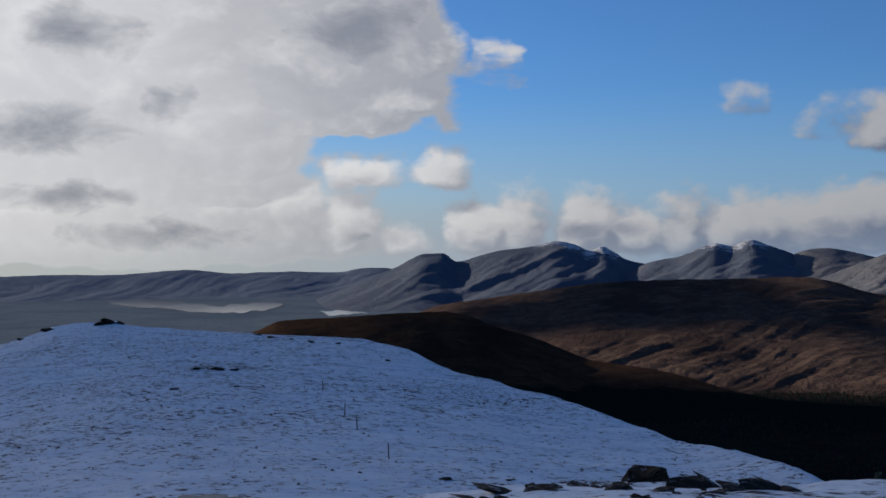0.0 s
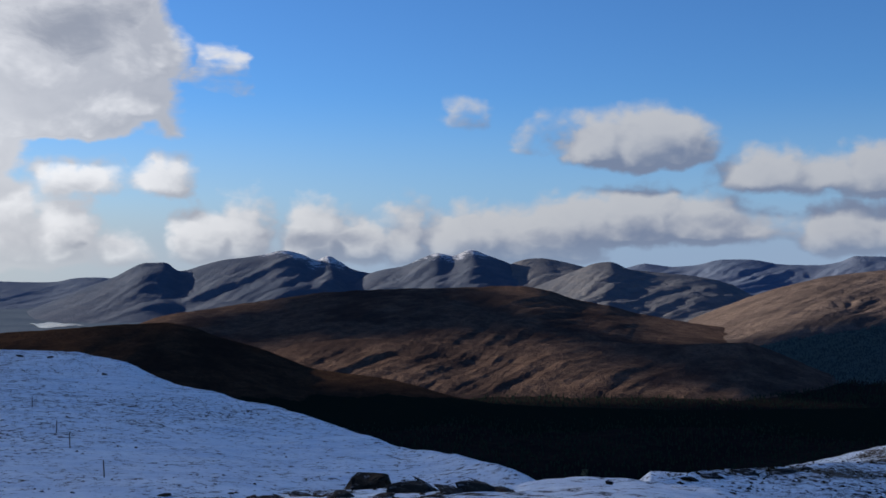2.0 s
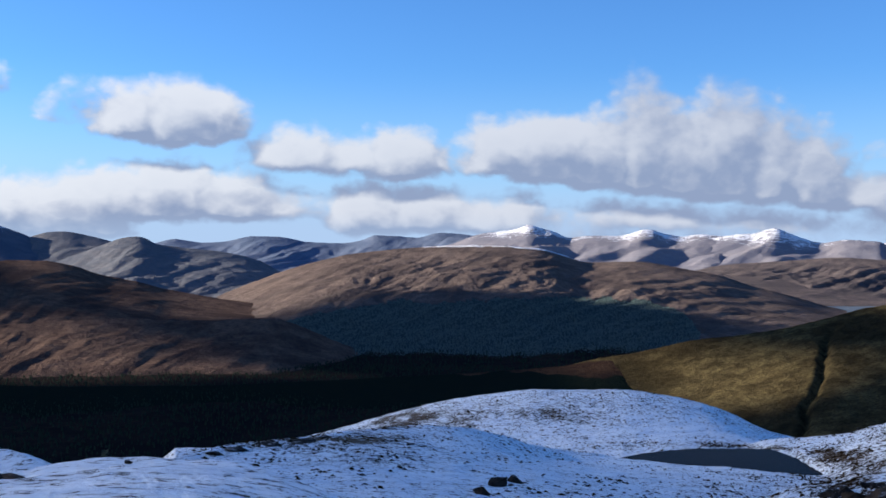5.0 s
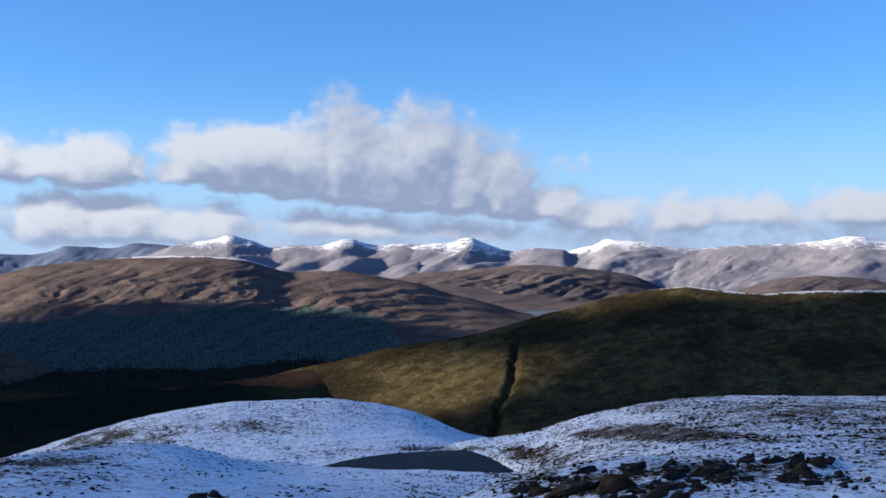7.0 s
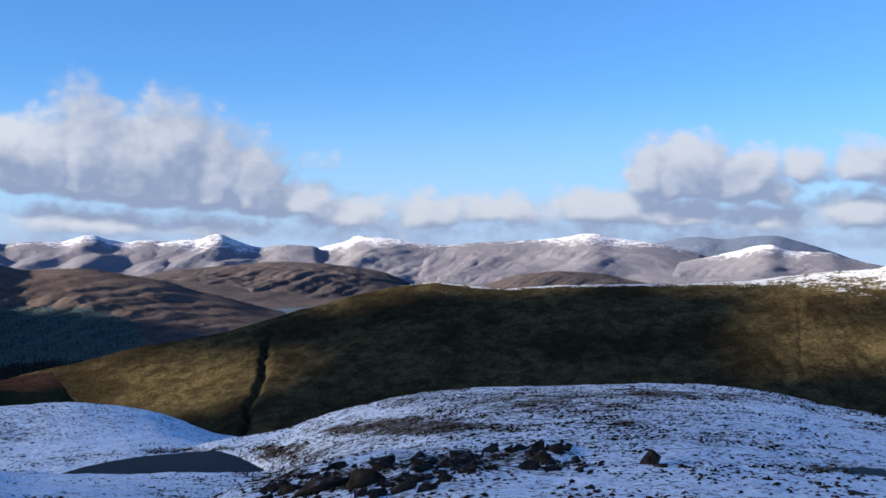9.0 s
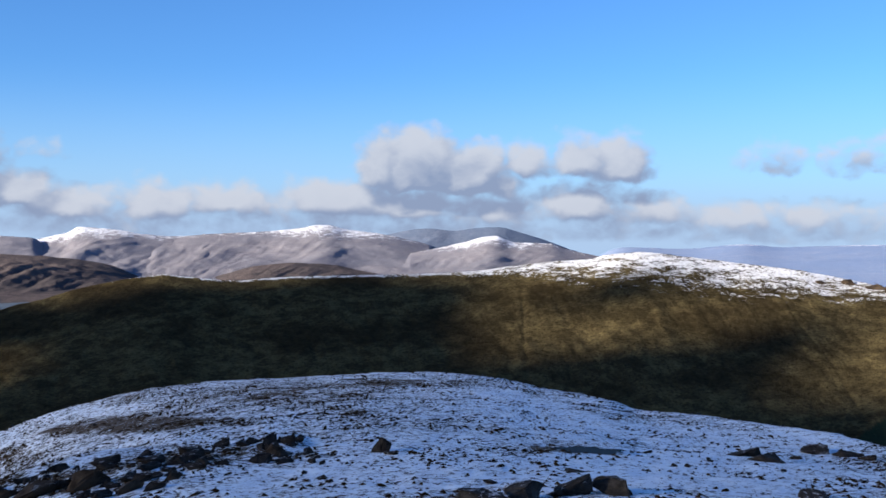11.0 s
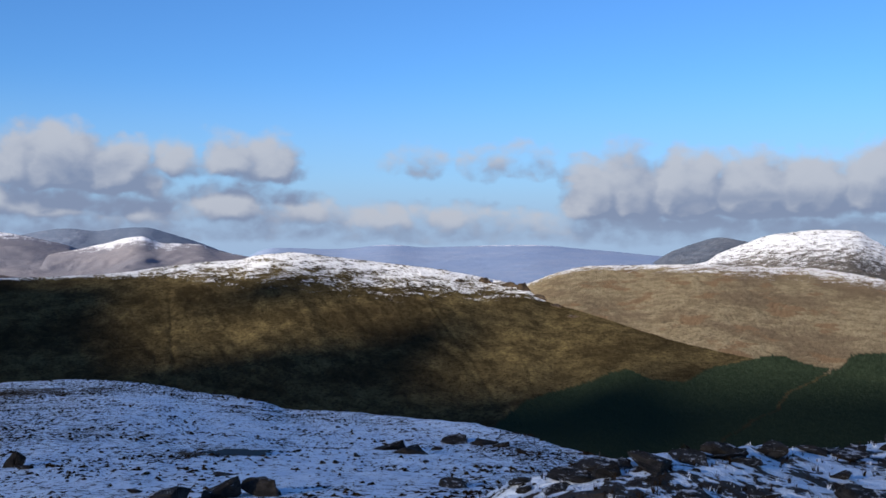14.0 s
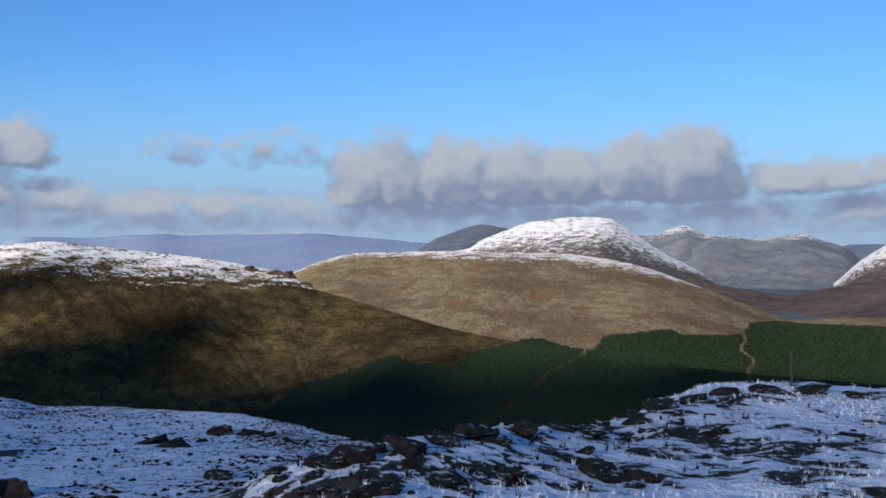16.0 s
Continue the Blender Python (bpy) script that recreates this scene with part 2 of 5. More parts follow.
def snow_turf():
    """Thin wind-packed snow over dark heather, moss and gravel."""
    m, t, s = surface("snow_turf")
    p = where(t)
    crust = noise_node(t, p, 0.30, 5, 0.6)
    tuft = noise_node(t, vec_node(t, "MULTIPLY", p, (1.0, 1.0, 0.3)), 1.5, 6, 0.74)
    fine = noise_node(t, p, 6.0, 4, 0.65)
    drift = noise_node(t, vec_node(t, "MULTIPLY", p, (0.25, 0.7, 0.3)), 0.6, 5, 0.6)
    bare = attribute(t, "bare")
    v = math_node(t, "MULTIPLY_ADD", bare, 0.20, math_node(t, "MULTIPLY", tuft, 0.95))
    v = math_node(t, "MULTIPLY_ADD", crust, 0.24, v)
    v = math_node(t, "MULTIPLY_ADD", math_node(t, "SUBTRACT", fine, 0.5), 0.26, v)
    v = math_node(t, "MULTIPLY_ADD", math_node(t, "SUBTRACT", noise_node(t, vec_node(t, "MULTIPLY", p, (1.0, 0.45, 1.0)), 0.55, 5, 0.7), 0.5), 0.22, v)
    mask = step_node(t, v, 0.735, 0.765)
    white = mix_node(t, step_node(t, math_node(t, "MULTIPLY_ADD", fine, 0.4, drift), 0.45, 0.90), (0.67, 0.765, 0.86), (0.89, 0.945, 0.985))
    turf = mix_node(t, noise_node(t, p, 0.9, 5, 0.7), (0.010, 0.007, 0.004), (0.040, 0.025, 0.012))
    turf = mix_node(t, math_node(t, "MULTIPLY", step_node(t, bare, 0.55, 1.1), step_node(t, tuft, 0.35, 0.6)), turf, (0.085, 0.058, 0.030))
    thin = math_node(t, "MULTIPLY", step_node(t, v, 0.62, 0.74), 0.20)
    white = mix_node(t, thin, white, turf)
    link(t, mix_node(t, mask, white, turf), s.inputs["Base Color"])
    s.inputs["Roughness"].default_value = 0.75
    s.inputs["Specular IOR Level"].default_value = 0.15
    h = math_node(t, "MULTIPLY_ADD", fine, 0.35, math_node(t, "MULTIPLY_ADD", tuft, 0.8, drift))
    bump_node(t, h, 0.7, 0.30, s)
    return m


def moorland(name, low, high, streak, snowline=None, banded=False, snow_soft=14.0, grain=1.0, rough_bump=2.0, patch=None, snow_cover=0.9, drifts=(1.0, 1.0, 4.0), litter=(0.010, 0.015, 0.011), packed=0.85):
    """Winter hillside: two tones of grass, darker streaks, optional snow over a height."""
    m, t, s = surface(name)
    p = where(t)
    big = noise_node(t, p, 0.006 * grain, 6, 0.62)
    mid = noise_node(t, p, 0.035 * grain, 6, 0.68, 0.4)
    fine = noise_node(t, p, 0.22 * grain, 5, 0.7)
    c = mix_node(t, step_node(t, mid, 0.35, 0.65), low, high)
    c = mix_node(t, math_node(t, "MULTIPLY", step_node(t, big, 0.45, 0.62), 0.7), c, streak)
    c = mix_node(t, math_node(t, "MULTIPLY", step_node(t, fine, 0.46, 0.66), 0.65), c, streak)
    rill = noise_node(t, vec_node(t, "MULTIPLY", p, (1.0, 1.0, 0.22)), 0.11 * grain, 5, 0.72, 0.6)
    c = mix_node(t, math_node(t, "MULTIPLY", step_node(t, rill, 0.52, 0.66), 0.55), c, streak)
    if patch:
        c = mix_node(t, step_node(t, noise_node(t, p, 0.014 * grain, 5, 0.6), 0.54, 0.62), c, patch)
    h = math_node(t, "MULTIPLY_ADD", rill, -0.5, math_node(t, "MULTIPLY_ADD", fine, 0.35, mid))
    if snowline is not None or banded:
        z = t.nodes.new("ShaderNodeSeparateXYZ")
        link(t, p, z.inputs[0])
        snowline = snowline or 0.0
        lay = vec_node(t, "MULTIPLY", p, drifts)
        likely = attribute(t, "snow") if banded else math_node(t, "DIVIDE", math_node(t, "SUBTRACT", z.outputs["Z"], snowline - snow_soft), 2.0 * snow_soft, clamp=True)
        n = math_node(t, "MULTIPLY_ADD", math_node(t, "SUBTRACT", noise_node(t, lay, 0.035 * grain, 6, 0.7), 0.5), 2.6, math_node(t, "MULTIPLY", likely, packed))
        n = math_node(t, "MULTIPLY_ADD", math_node(t, "SUBTRACT", noise_node(t, lay, 0.20 * grain, 5, 0.75), 0.5), 3.0, n)
        mask = math_node(t, "MULTIPLY", math_node(t, "MULTIPLY", step_node(t, n, 0.50, 0.85), snow_cover), step_node(t, likely, 0.0, 0.25))
        c = mix_node(t, mask, c, (0.80, 0.82, 0.85))
    c = mix_node(t, attribute(t, "wooded"), c, litter)
    link(t, c, s.inputs["Base Color"])
    s.inputs["Roughness"].default_value = 0.95
    s.inputs["Specular IOR Level"].default_value = 0.0
    bump_node(t, h, 0.7, rough_bump, s)
    return m


def stone(name, dark, pale, snow=0.45):
    m, t, s = surface(name)
    co = t.nodes.new("ShaderNodeTexCoord").outputs["Object"]
    a, b = noise_node(t, co, 2.2, 6, 0.65), noise_node(t, co, 14.0, 5, 0.7)
    c = mix_node(t, step_node(t, a, 0.35, 0.65), dark, pale)
    c = mix_node(t, math_node(t, "MULTIPLY", step_node(t, b, 0.55, 0.68), 0.6), c, (0.075, 0.064, 0.052))
    up = math_node(t, "MULTIPLY_ADD", math_node(t, "SUBTRACT", noise_node(t, co, 3.5, 5, 0.7), 0.5), 1.1, upness(t))
    c = mix_node(t, math_node(t, "MULTIPLY", step_node(t, up, 0.98, 1.12), snow), c, (0.80, 0.82, 0.86))
    link(t, c, s.inputs["Base Color"])
    s.inputs["Roughness"].default_value = 0.9
    s.inputs["Specular IOR Level"].default_value = 0.12
    bump_node(t, math_node(t, "MULTIPLY_ADD", b, 0.4, a), 0.8, 0.08, s)
    return m


def water(name, colour, rough=0.06, wave=3.0, ior=1.33, gloss=0.5):
    m, t, s = surface(name)
    s.inputs["Base Color"].default_value = (*colour, 1)
    s.inputs["Roughness"].default_value = rough
    s.inputs["IOR"].default_value = ior
    s.inputs["Specular IOR Level"].default_value = gloss
    bump_node(t, noise_node(t, where(t), wave, 3), 0.05, 0.05, s)
    return m


def plain(name, low, high, scale=8.0, rough=0.9):
    m, t, s = surface(name)
    co = t.nodes.new("ShaderNodeTexCoord").outputs["Object"]
    link(t, mix_node(t, noise_node(t, co, scale, 4, 0.65), low, high), s.inputs["Base Color"])
    s.inputs["Roughness"].default_value = rough
    return m


def foliage(name, low, high):
    m, t, s = surface(name)
    r = t.nodes.new("ShaderNodeNewGeometry").outputs["Random Per Island"]
    link(t, mix_node(t, r, low, high), s.inputs["Base Color"])
    s.inputs["Roughness"].default_value = 0.9
    s.inputs["Specular IOR Level"].default_value = 0.0
    return m


SNOW_TURF = snow_turf()
# Shade of the glen is put into this near-black base colour.
VALLEY = moorland("shade_dark_glen", (0.018, 0.015, 0.013), (0.032, 0.024, 0.018), (0.013, 0.012, 0.012), grain=0.8)
# Mist round the loch is put into this blue-grey base colour.
STRATH = moorland("mist_tinted_strath", (0.088, 0.116, 0.150), (0.116, 0.142, 0.168), (0.068, 0.092, 0.126), grain=0.5)
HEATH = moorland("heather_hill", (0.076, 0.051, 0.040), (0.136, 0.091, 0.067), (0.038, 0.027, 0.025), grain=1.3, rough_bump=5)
# Darker copy of the heather tones, with the ridge's shade in the colour.
HEATH_DARK = moorland("shade_dark_heather_ridge", (0.042, 0.025, 0.017), (0.073, 0.042, 0.025), (0.023, 0.016, 0.013), grain=1.4, rough_bump=3)
# The litter tone here is paled and blued to imitate haze.
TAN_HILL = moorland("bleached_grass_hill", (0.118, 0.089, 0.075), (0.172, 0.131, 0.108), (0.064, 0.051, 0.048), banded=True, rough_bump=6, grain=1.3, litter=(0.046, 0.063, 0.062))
OLIVE = moorland("olive_grass_ridge", (0.044, 0.034, 0.017), (0.112, 0.087, 0.038), (0.020, 0.015, 0.009), banded=True, grain=1.8, rough_bump=3.5, snow_cover=0.72, packed=0.82, drifts=(1.6, 0.8, 2.2), litter=(0.022, 0.032, 0.019))
STRAW = moorland("straw_grass_hill", (0.160, 0.128, 0.076), (0.250, 0.206, 0.126), (0.100, 0.073, 0.047), banded=True, grain=1.6, rough_bump=4.5, snow_cover=0.72, packed=0.78, drifts=(1.5, 0.7, 2.5), patch=(0.155, 0.105, 0.060), litter=(0.022, 0.032, 0.019))
# Grey rock, coloured bluer and paler to stand for haze.
HAZED_ROCK = moorland("hazed_mountain", (0.090, 0.107, 0.140), (0.120, 0.132, 0.158), (0.078, 0.096, 0.130), banded=True, grain=0.6, rough_bump=9, snow_cover=0.6)
PALE_HAZED_ROCK = moorland("pale_hazed_mountain", (0.112, 0.120, 0.136), (0.156, 0.154, 0.158), (0.088, 0.096, 0.116), grain=0.7, rough_bump=7)
# Slopes below the snow are raised to lilac and grey to imitate haze.
FAR_SNOW = moorland("snowy_hazed_mountain", (0.200, 0.190, 0.208), (0.245, 0.228, 0.238), (0.168, 0.168, 0.196), banded=True, packed=0.86, grain=0.7, rough_bump=6, snow_cover=0.85)
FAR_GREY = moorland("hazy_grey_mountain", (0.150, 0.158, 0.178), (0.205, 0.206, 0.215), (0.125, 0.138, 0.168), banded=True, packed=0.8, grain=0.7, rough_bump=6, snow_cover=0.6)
# Distance haze is mixed into these base colours: blue hills, pale plain.
MIST_BLUE = moorland("mist_tinted_hills", (0.125, 0.152, 0.196), (0.150, 0.174, 0.212), (0.108, 0.134, 0.180), grain=0.4, rough_bump=6)
FAR_BLUE = moorland("haze_blue_hills", (0.115, 0.145, 0.204), (0.149, 0.174, 0.230), (0.098, 0.128, 0.187), grain=0.4, rough_bump=6)
FAR_PLAIN = moorland("haze_pale_plain", (0.240, 0.315, 0.455), (0.290, 0.345, 0.465), (0.225, 0.300, 0.450), snowline=-9, snow_soft=3, grain=0.4, rough_bump=4, snow_cover=0.6)
WHITE_PEAK = moorland("white_mountain", (0.098, 0.089, 0.078), (0.162, 0.140, 0.117), (0.068, 0.065, 0.063), banded=True, packed=0.92, grain=1.1, rough_bump=9, snow_cover=0.82)
MOOR = moorland("dun_moor", (0.089, 0.075, 0.073), (0.140, 0.111, 0.100), (0.058, 0.053, 0.056), grain=0.7, rough_bump=7)
ROCK = stone("dark_schist", (0.009, 0.007, 0.006), (0.032, 0.027, 0.022), 0.3)
BROWN_ROCK = stone("brown_schist", (0.018, 0.013, 0.009), (0.060, 0.043, 0.028), 0.3)
RIMED_ROCK = stone("rimed_schist", (0.012, 0.011, 0.010), (0.046, 0.041, 0.036), 0.75)
LOCH = water("loch_water", (0.02, 0.03, 0.04), 0.12, 0.1)
TARN = water("tarn_water", (0.006, 0.010, 0.018), 0.25, 2.0, 1.12, 0.03)
ICE = plain("muddy_ice", (0.040, 0.034, 0.029), (0.085, 0.078, 0.070), 0.9, 0.4)
WEATHERED = plain("weathered_stake", (0.030, 0.026, 0.022), (0.075, 0.065, 0.052))
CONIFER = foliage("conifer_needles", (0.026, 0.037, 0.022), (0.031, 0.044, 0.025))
# Darker copy of CONIFER: the glen's shade is put into the needles.
CONIFER_BLACK = foliage("shade_dark_conifer_needles", (0.015, 0.022, 0.016), (0.024, 0.034, 0.022))
# Bluer, paler copy of CONIFER: haze is put into the needle colour.
CONIFER_BLUE = foliage("haze_tinted_needles", (0.068, 0.096, 0.092), (0.098, 0.128, 0.115))
RIME = foliage("rimed_grass", (0.74, 0.78, 0.84), (0.93, 0.95, 0.97))
TUSSOCK = foliage("dead_grass", (0.009, 0.006, 0.003), (0.042, 0.027, 0.014))
SCRUB = foliage("grey_scrub", (0.055, 0.065, 0.045), (0.11, 0.12, 0.085))
def thin_vapour():
    """Cloud thin enough to let a little of the sun through."""
    m, t, s = surface("thin_cloud_vapour")
    co = t.nodes.new("ShaderNodeTexCoord").outputs["Object"]
    s.inputs["Base Color"].default_value = (0.85, 0.85, 0.85, 1)
    s.inputs["Roughness"].default_value = 0.9
    link(t, step_node(t, noise_node(t, co, 3.0, 4, 0.6), 0.3, 0.7, 0.575, 0.555), s.inputs["Alpha"])
    return m


THIN_CLOUD = thin_vapour()
CLOUD_WHITE = plain("cloud_vapour", (0.80, 0.80, 0.80), (0.88, 0.88, 0.88), 2.0)

# ---------------------------------------------------------------- land: helpers
def curve(points, a):
    """Smooth curve without overshoot through (bearing, value) points."""
    x, y = np.array(points, float).T
    h, s = np.diff(x), np.diff(y) / np.diff(x)
    m = np.zeros_like(x)
    m[0], m[-1] = s[0], s[-1]
    ok = s[:-1] * s[1:] > 0
    m[1:-1] = np.where(ok, 2 * s[:-1] * s[1:] / np.where(ok, s[:-1] + s[1:], 1), 0)
    a = np.clip(a, x[0], x[-1])
    k = np.clip(np.searchsorted(x, a) - 1, 0, len(h) - 1)
    t = (a - x[k]) / h[k]
    return ((2 * t**3 - 3 * t**2 + 1) * y[k] + (t**3 - 2 * t**2 + t) * h[k] * m[k]
            + (3 * t**2 - 2 * t**3) * y[k + 1] + (t**3 - t**2) * h[k] * m[k + 1])


def lattice(i, j, seed):
    n = (i.astype(np.int64) * 374761393 + j.astype(np.int64) * 668265263 + seed * 974634777) & 0x7FFFFFFF
    n = ((n ^ (n >> 13)) * 1274126177) & 0x7FFFFFFF
    n = ((n ^ (n >> 16)) * 1103515245) & 0x7FFFFFFF
    return (n & 0xFFFF) / 65535.0 * 2 - 1


def value_noise(x, y, seed):
    i, j = np.floor(x), np.floor(y)
    u, v = x - i, y - j
    u, v = u * u * u * (u * (u * 6 - 15) + 10), v * v * v * (v * (v * 6 - 15) + 10)
    a, b = lattice(i, j, seed), lattice(i + 1, j, seed)
    c, d = lattice(i, j + 1, seed), lattice(i + 1, j + 1, seed)
    return a + (b - a) * u + (c - a) * v + (a - b - c + d) * u * v


def fbm(x, y, octaves, seed, gain=0.5):
    total, amp, norm = 0.0, 1.0, 0.0
    for k in range(octaves):
        turn = 0.6 * k
        xr, yr = x * math.cos(turn) - y * math.sin(turn), x * math.sin(turn) + y * math.cos(turn)
        total = total + amp * value_noise(xr * 2**k + 17.3 * k, yr * 2**k - 9.1 * k, seed + k)
        norm, amp = norm + amp, amp * gain
    return total / norm


def tents(u, seed):
    """A row of uneven straight-sided spurs, 0 in the gullies and up to 1 on their backs."""
    i = np.floor(u)
    f, zero = u - i, np.zeros_like(u)
    p = 0.5 + 0.22 * lattice(i, zero, seed)
    return (0.75 + 0.25 * lattice(i, zero + 7, seed)) * np.where(f < p, f / p, (1 - f) / (1 - p))


def tan_deg(e):
    return np.tan(np.radians(e))


def sheet(name, x, y, z, material, smooth=True, wrap=False):
    """A mesh from a grid of places; rows run outwards, columns run along the bearing."""
    rows, cols = x.shape
    me = bpy.data.meshes.new(name)
    co = np.stack([x, y, z], -1).reshape(-1, 3).astype(np.float32)
    idx = np.arange(rows * cols).reshape(rows, cols)
    nxt = np.roll(idx, -1, 1) if wrap else None
    a, b = (idx, nxt) if wrap else (idx[:, :-1], idx[:, 1:])
    quads = np.stack([a[:-1], a[1:], b[1:], b[:-1]], -1).reshape(-1, 4)
    e1, e2 = co[quads[0, 1]] - co[quads[0, 0]], co[quads[0, 2]] - co[quads[0, 0]]
    if np.cross(e1, e2)[2] < 0:
        quads = quads[:, ::-1]
    me.vertices.add(len(co))
    me.vertices.foreach_set("co", co.ravel())
    me.loops.add(quads.size)
    me.loops.foreach_set("vertex_index", np.ascontiguousarray(quads).ravel().astype(np.int32))
    me.polygons.add(len(quads))
    me.polygons.foreach_set("loop_start", np.arange(0, quads.size, 4, dtype=np.int32))
    me.polygons.foreach_set("use_smooth", np.full(len(quads), smooth))
    me.update(calc_edges=True)
    me.validate()
    me.materials.append(material)
    return new(name, me)


FLOOR = -132.0       # the level of the glens and the loch


def hill(name, label, crest, dist, run, material, seed, rough=0.05, gully=0.10, gully_len=90.0, back=0.5, power=1.15, fade=2.5, foot=None,
         step=0.10, rows=72, category="hill", warp=0.04, grain=1.0, skew=0.5, grooves=(), snow=None):
    """A hill seen from the summit: crest by bearing and height angle, its distance, and how far its near slope runs out."""
    lo, hi = crest[0][0] - fade, crest[-1][0] + fade
    a = np.arange(lo, hi, step)
    d = (curve(dist, a) if isinstance(dist, list) else np.full_like(a, dist)) * (1 + 0.35 * warp * fbm(a * 0.22, a * 0, 1, seed + 40))
    def soften(v, n):
        return np.convolve(np.pad(v, n, mode="edge"), np.ones(2 * n + 1) / (2 * n + 1), mode="valid")

    even = soften(curve(crest, a), 3 if category == "mountain" else 7)
    e = curve(crest, a) + rough * fbm(a * 1.6 * grain, a * 0 + 3, 5, seed, 0.62)
    zc = EYE + d * tan_deg(e)
    zs = EYE + d * tan_deg(even)
    out = np.maximum(np.maximum(crest[0][0] - a, a - crest[-1][0]), 0) / fade
    zf = FLOOR - 6 if foot is None else (curve(foot, a) if isinstance(foot, list) else foot)
    zc = zc + (FLOOR - 12 - zc) * out**1.3
    zs = zs + (FLOOR - 12 - zs) * out**1.3
    reach = curve(run, a) if isinstance(run, list) else np.full_like(a, run)
    s = np.linspace(0, 1, rows)[:, None] ** 1.2
    r = d - s * reach
    x, y = r * np.sin(np.radians(a)), r * np.cos(np.radians(a))
    rise = zs - zf
    broad = soften(zs, 28)
    lean = np.stack([np.interp(a + skew * 1.6 * q, a, zs - broad) for q in s[:, 0]])
    z = zf + rise * (1 - s) ** (power + (0.25 if category == "mountain" else 0)) + (zc - zs) * np.exp(-s * reach / (0.012 * d))
    z = z + (0.22 if category == "mountain" else 0.12) * lean * np.clip(4 * s * (1 - s), 0, 1) * np.clip(s * 6, 0, 1)
    # spurs and gullies run down the slope, lumps break them up
    across = a * np.radians(1) * d
    bend = fbm(x / (gully_len * 2.2), y / (gully_len * 2.2), 3, seed + 9)
    down = s * reach / (gully_len * 2.6)
    peak = category == "mountain"
    smooth = soften(even, int(0.3 / step))
    turns = np.nonzero(np.diff(np.sign(np.diff(smooth))))[0] + 1
    marks = np.concatenate([[a[0]], a[turns], [a[-1]]])
    first = 0.5 if len(turns) == 0 or smooth[turns[0]] < smooth[0] else 0.0
    leaning = a[None, :] + skew * np.degrees(s * reach / d) * 1.6 + 0.3 * bend
    main = 1 - np.abs(2 * np.mod(np.interp(leaning, marks, first + 0.5 * np.arange(len(marks))), 1) - 1)
    along = (across[None, :] + skew * s * reach) / gully_len + 0.4 * bend + 0.2 * fbm(x / gully_len, y / gully_len, 3, seed + 21)
    spur = 0.9 * (tents(along, seed + 20) - 0.4) + 0.38 * (tents(along * 2.7 + 0.8 * down, seed + 22) - 0.4)
    spur = spur + 0.16 * (tents(along * 7.3 - 1.7 * down, seed + 23) - 0.4)
    spur = spur + (1.1 if peak else 0.0) * (main - 0.5)
    lump = fbm(x / (gully_len * 1.7), y / (gully_len * 1.7), 5, seed + 30)
    small = fbm(x / (gully_len * 0.3), y / (gully_len * 0.3), 3, seed + 35)
    env = np.clip(s * 4, 0, 1) * np.clip((1 - s) * 3, 0, 1)
    z = z + rise * env * gully * ((0.42 if peak else 0.8) * spur + (0.25 if peak else 0.7) * lump + (0.15 if peak else 0.25) * small)
    for a0, a1, wide, deep, s0, s1 in grooves:
        at = a0 + (a1 - a0) * (s - s0) / (s1 - s0) + 3.5 * wide * fbm(s * 7 + a0, s * 0, 3, seed + 60)
        z = z - deep * np.exp(-((a[None, :] - at) / wide) ** 2) * np.clip((s - s0) * 8, 0, 1) * np.clip((s1 - s) * 8, 0, 1)
    top = EYE + r * tan_deg(np.degrees(np.arctan2(zc - EYE, d))) - 0.012 * (d - r)
    z = np.minimum(z, np.where(s > 0, top, z))
    sb = np.linspace(1, 0, 10)[:-1, None]
    rb = d + sb * 320.0
    zb = zc - back * (rb - d) * (0.4 + 0.6 * sb)
    x = np.concatenate([rb * np.sin(np.radians(a)), x])
    y = np.concatenate([rb * np.cos(np.radians(a)), y])
    z = np.concatenate([zb, z])
    ob = sheet(name, x, y, np.maximum(z, FLOOR - 14), material)
    if snow:
        deep = np.maximum(curve(snow, a), 0.004)
        el = np.degrees(np.arctan2(z - EYE, np.hypot(x, y)))
        band = np.clip(1.2 - np.abs(np.degrees(np.arctan2(zc - EYE, d)) - el) / deep * 0.9, 0, 1) * np.clip(deep / 0.05, 0, 1)
        if category == "mountain":
            band = band * np.clip((deep - 0.06) / 0.30, 0, 1) ** 0.7
        else:
            band[:9] = 1.0
        ob.data.attributes.new("snow", "FLOAT", "POINT").data.foreach_set("value", band.ravel().astype(np.float32))
    tagged(ob, label, category)
    return ob, (x[9:], y[9:], z[9:], a)


# ---------------------------------------------------------------- land: the snowy summit
NEAR_EL = [(-180, -12), (-140, -12), (-60, -14), (-25, -14.2), (-8, -13.2), (-2.5, -12.0), (0.4, -11.6), (6, -11.2), (11.6, -11.0), (16.9, -10.95),
           (18.2, -10.7), (20.8, -10.5), (23.5, -10.6), (26.3, -10.85), (28.3, -11.3), (30.6, -12.1), (33, -13.0), (37, -14.0), (46, -14.6), (60, -15),
           (74, -14.4), (79, -13.4), (82, -13.0), (88, -12.9), (93, -13.0), (97, -12.3), (99.3, -11.4), (103.2, -10.5), (107.8, -9.75), (110.7, -9.45),
           (115.8, -9.3), (117.5, -8.4), (120.7, -7.6), (124.5, -7.35), (129, -7.5), (140, -8.0), (180, -12)]
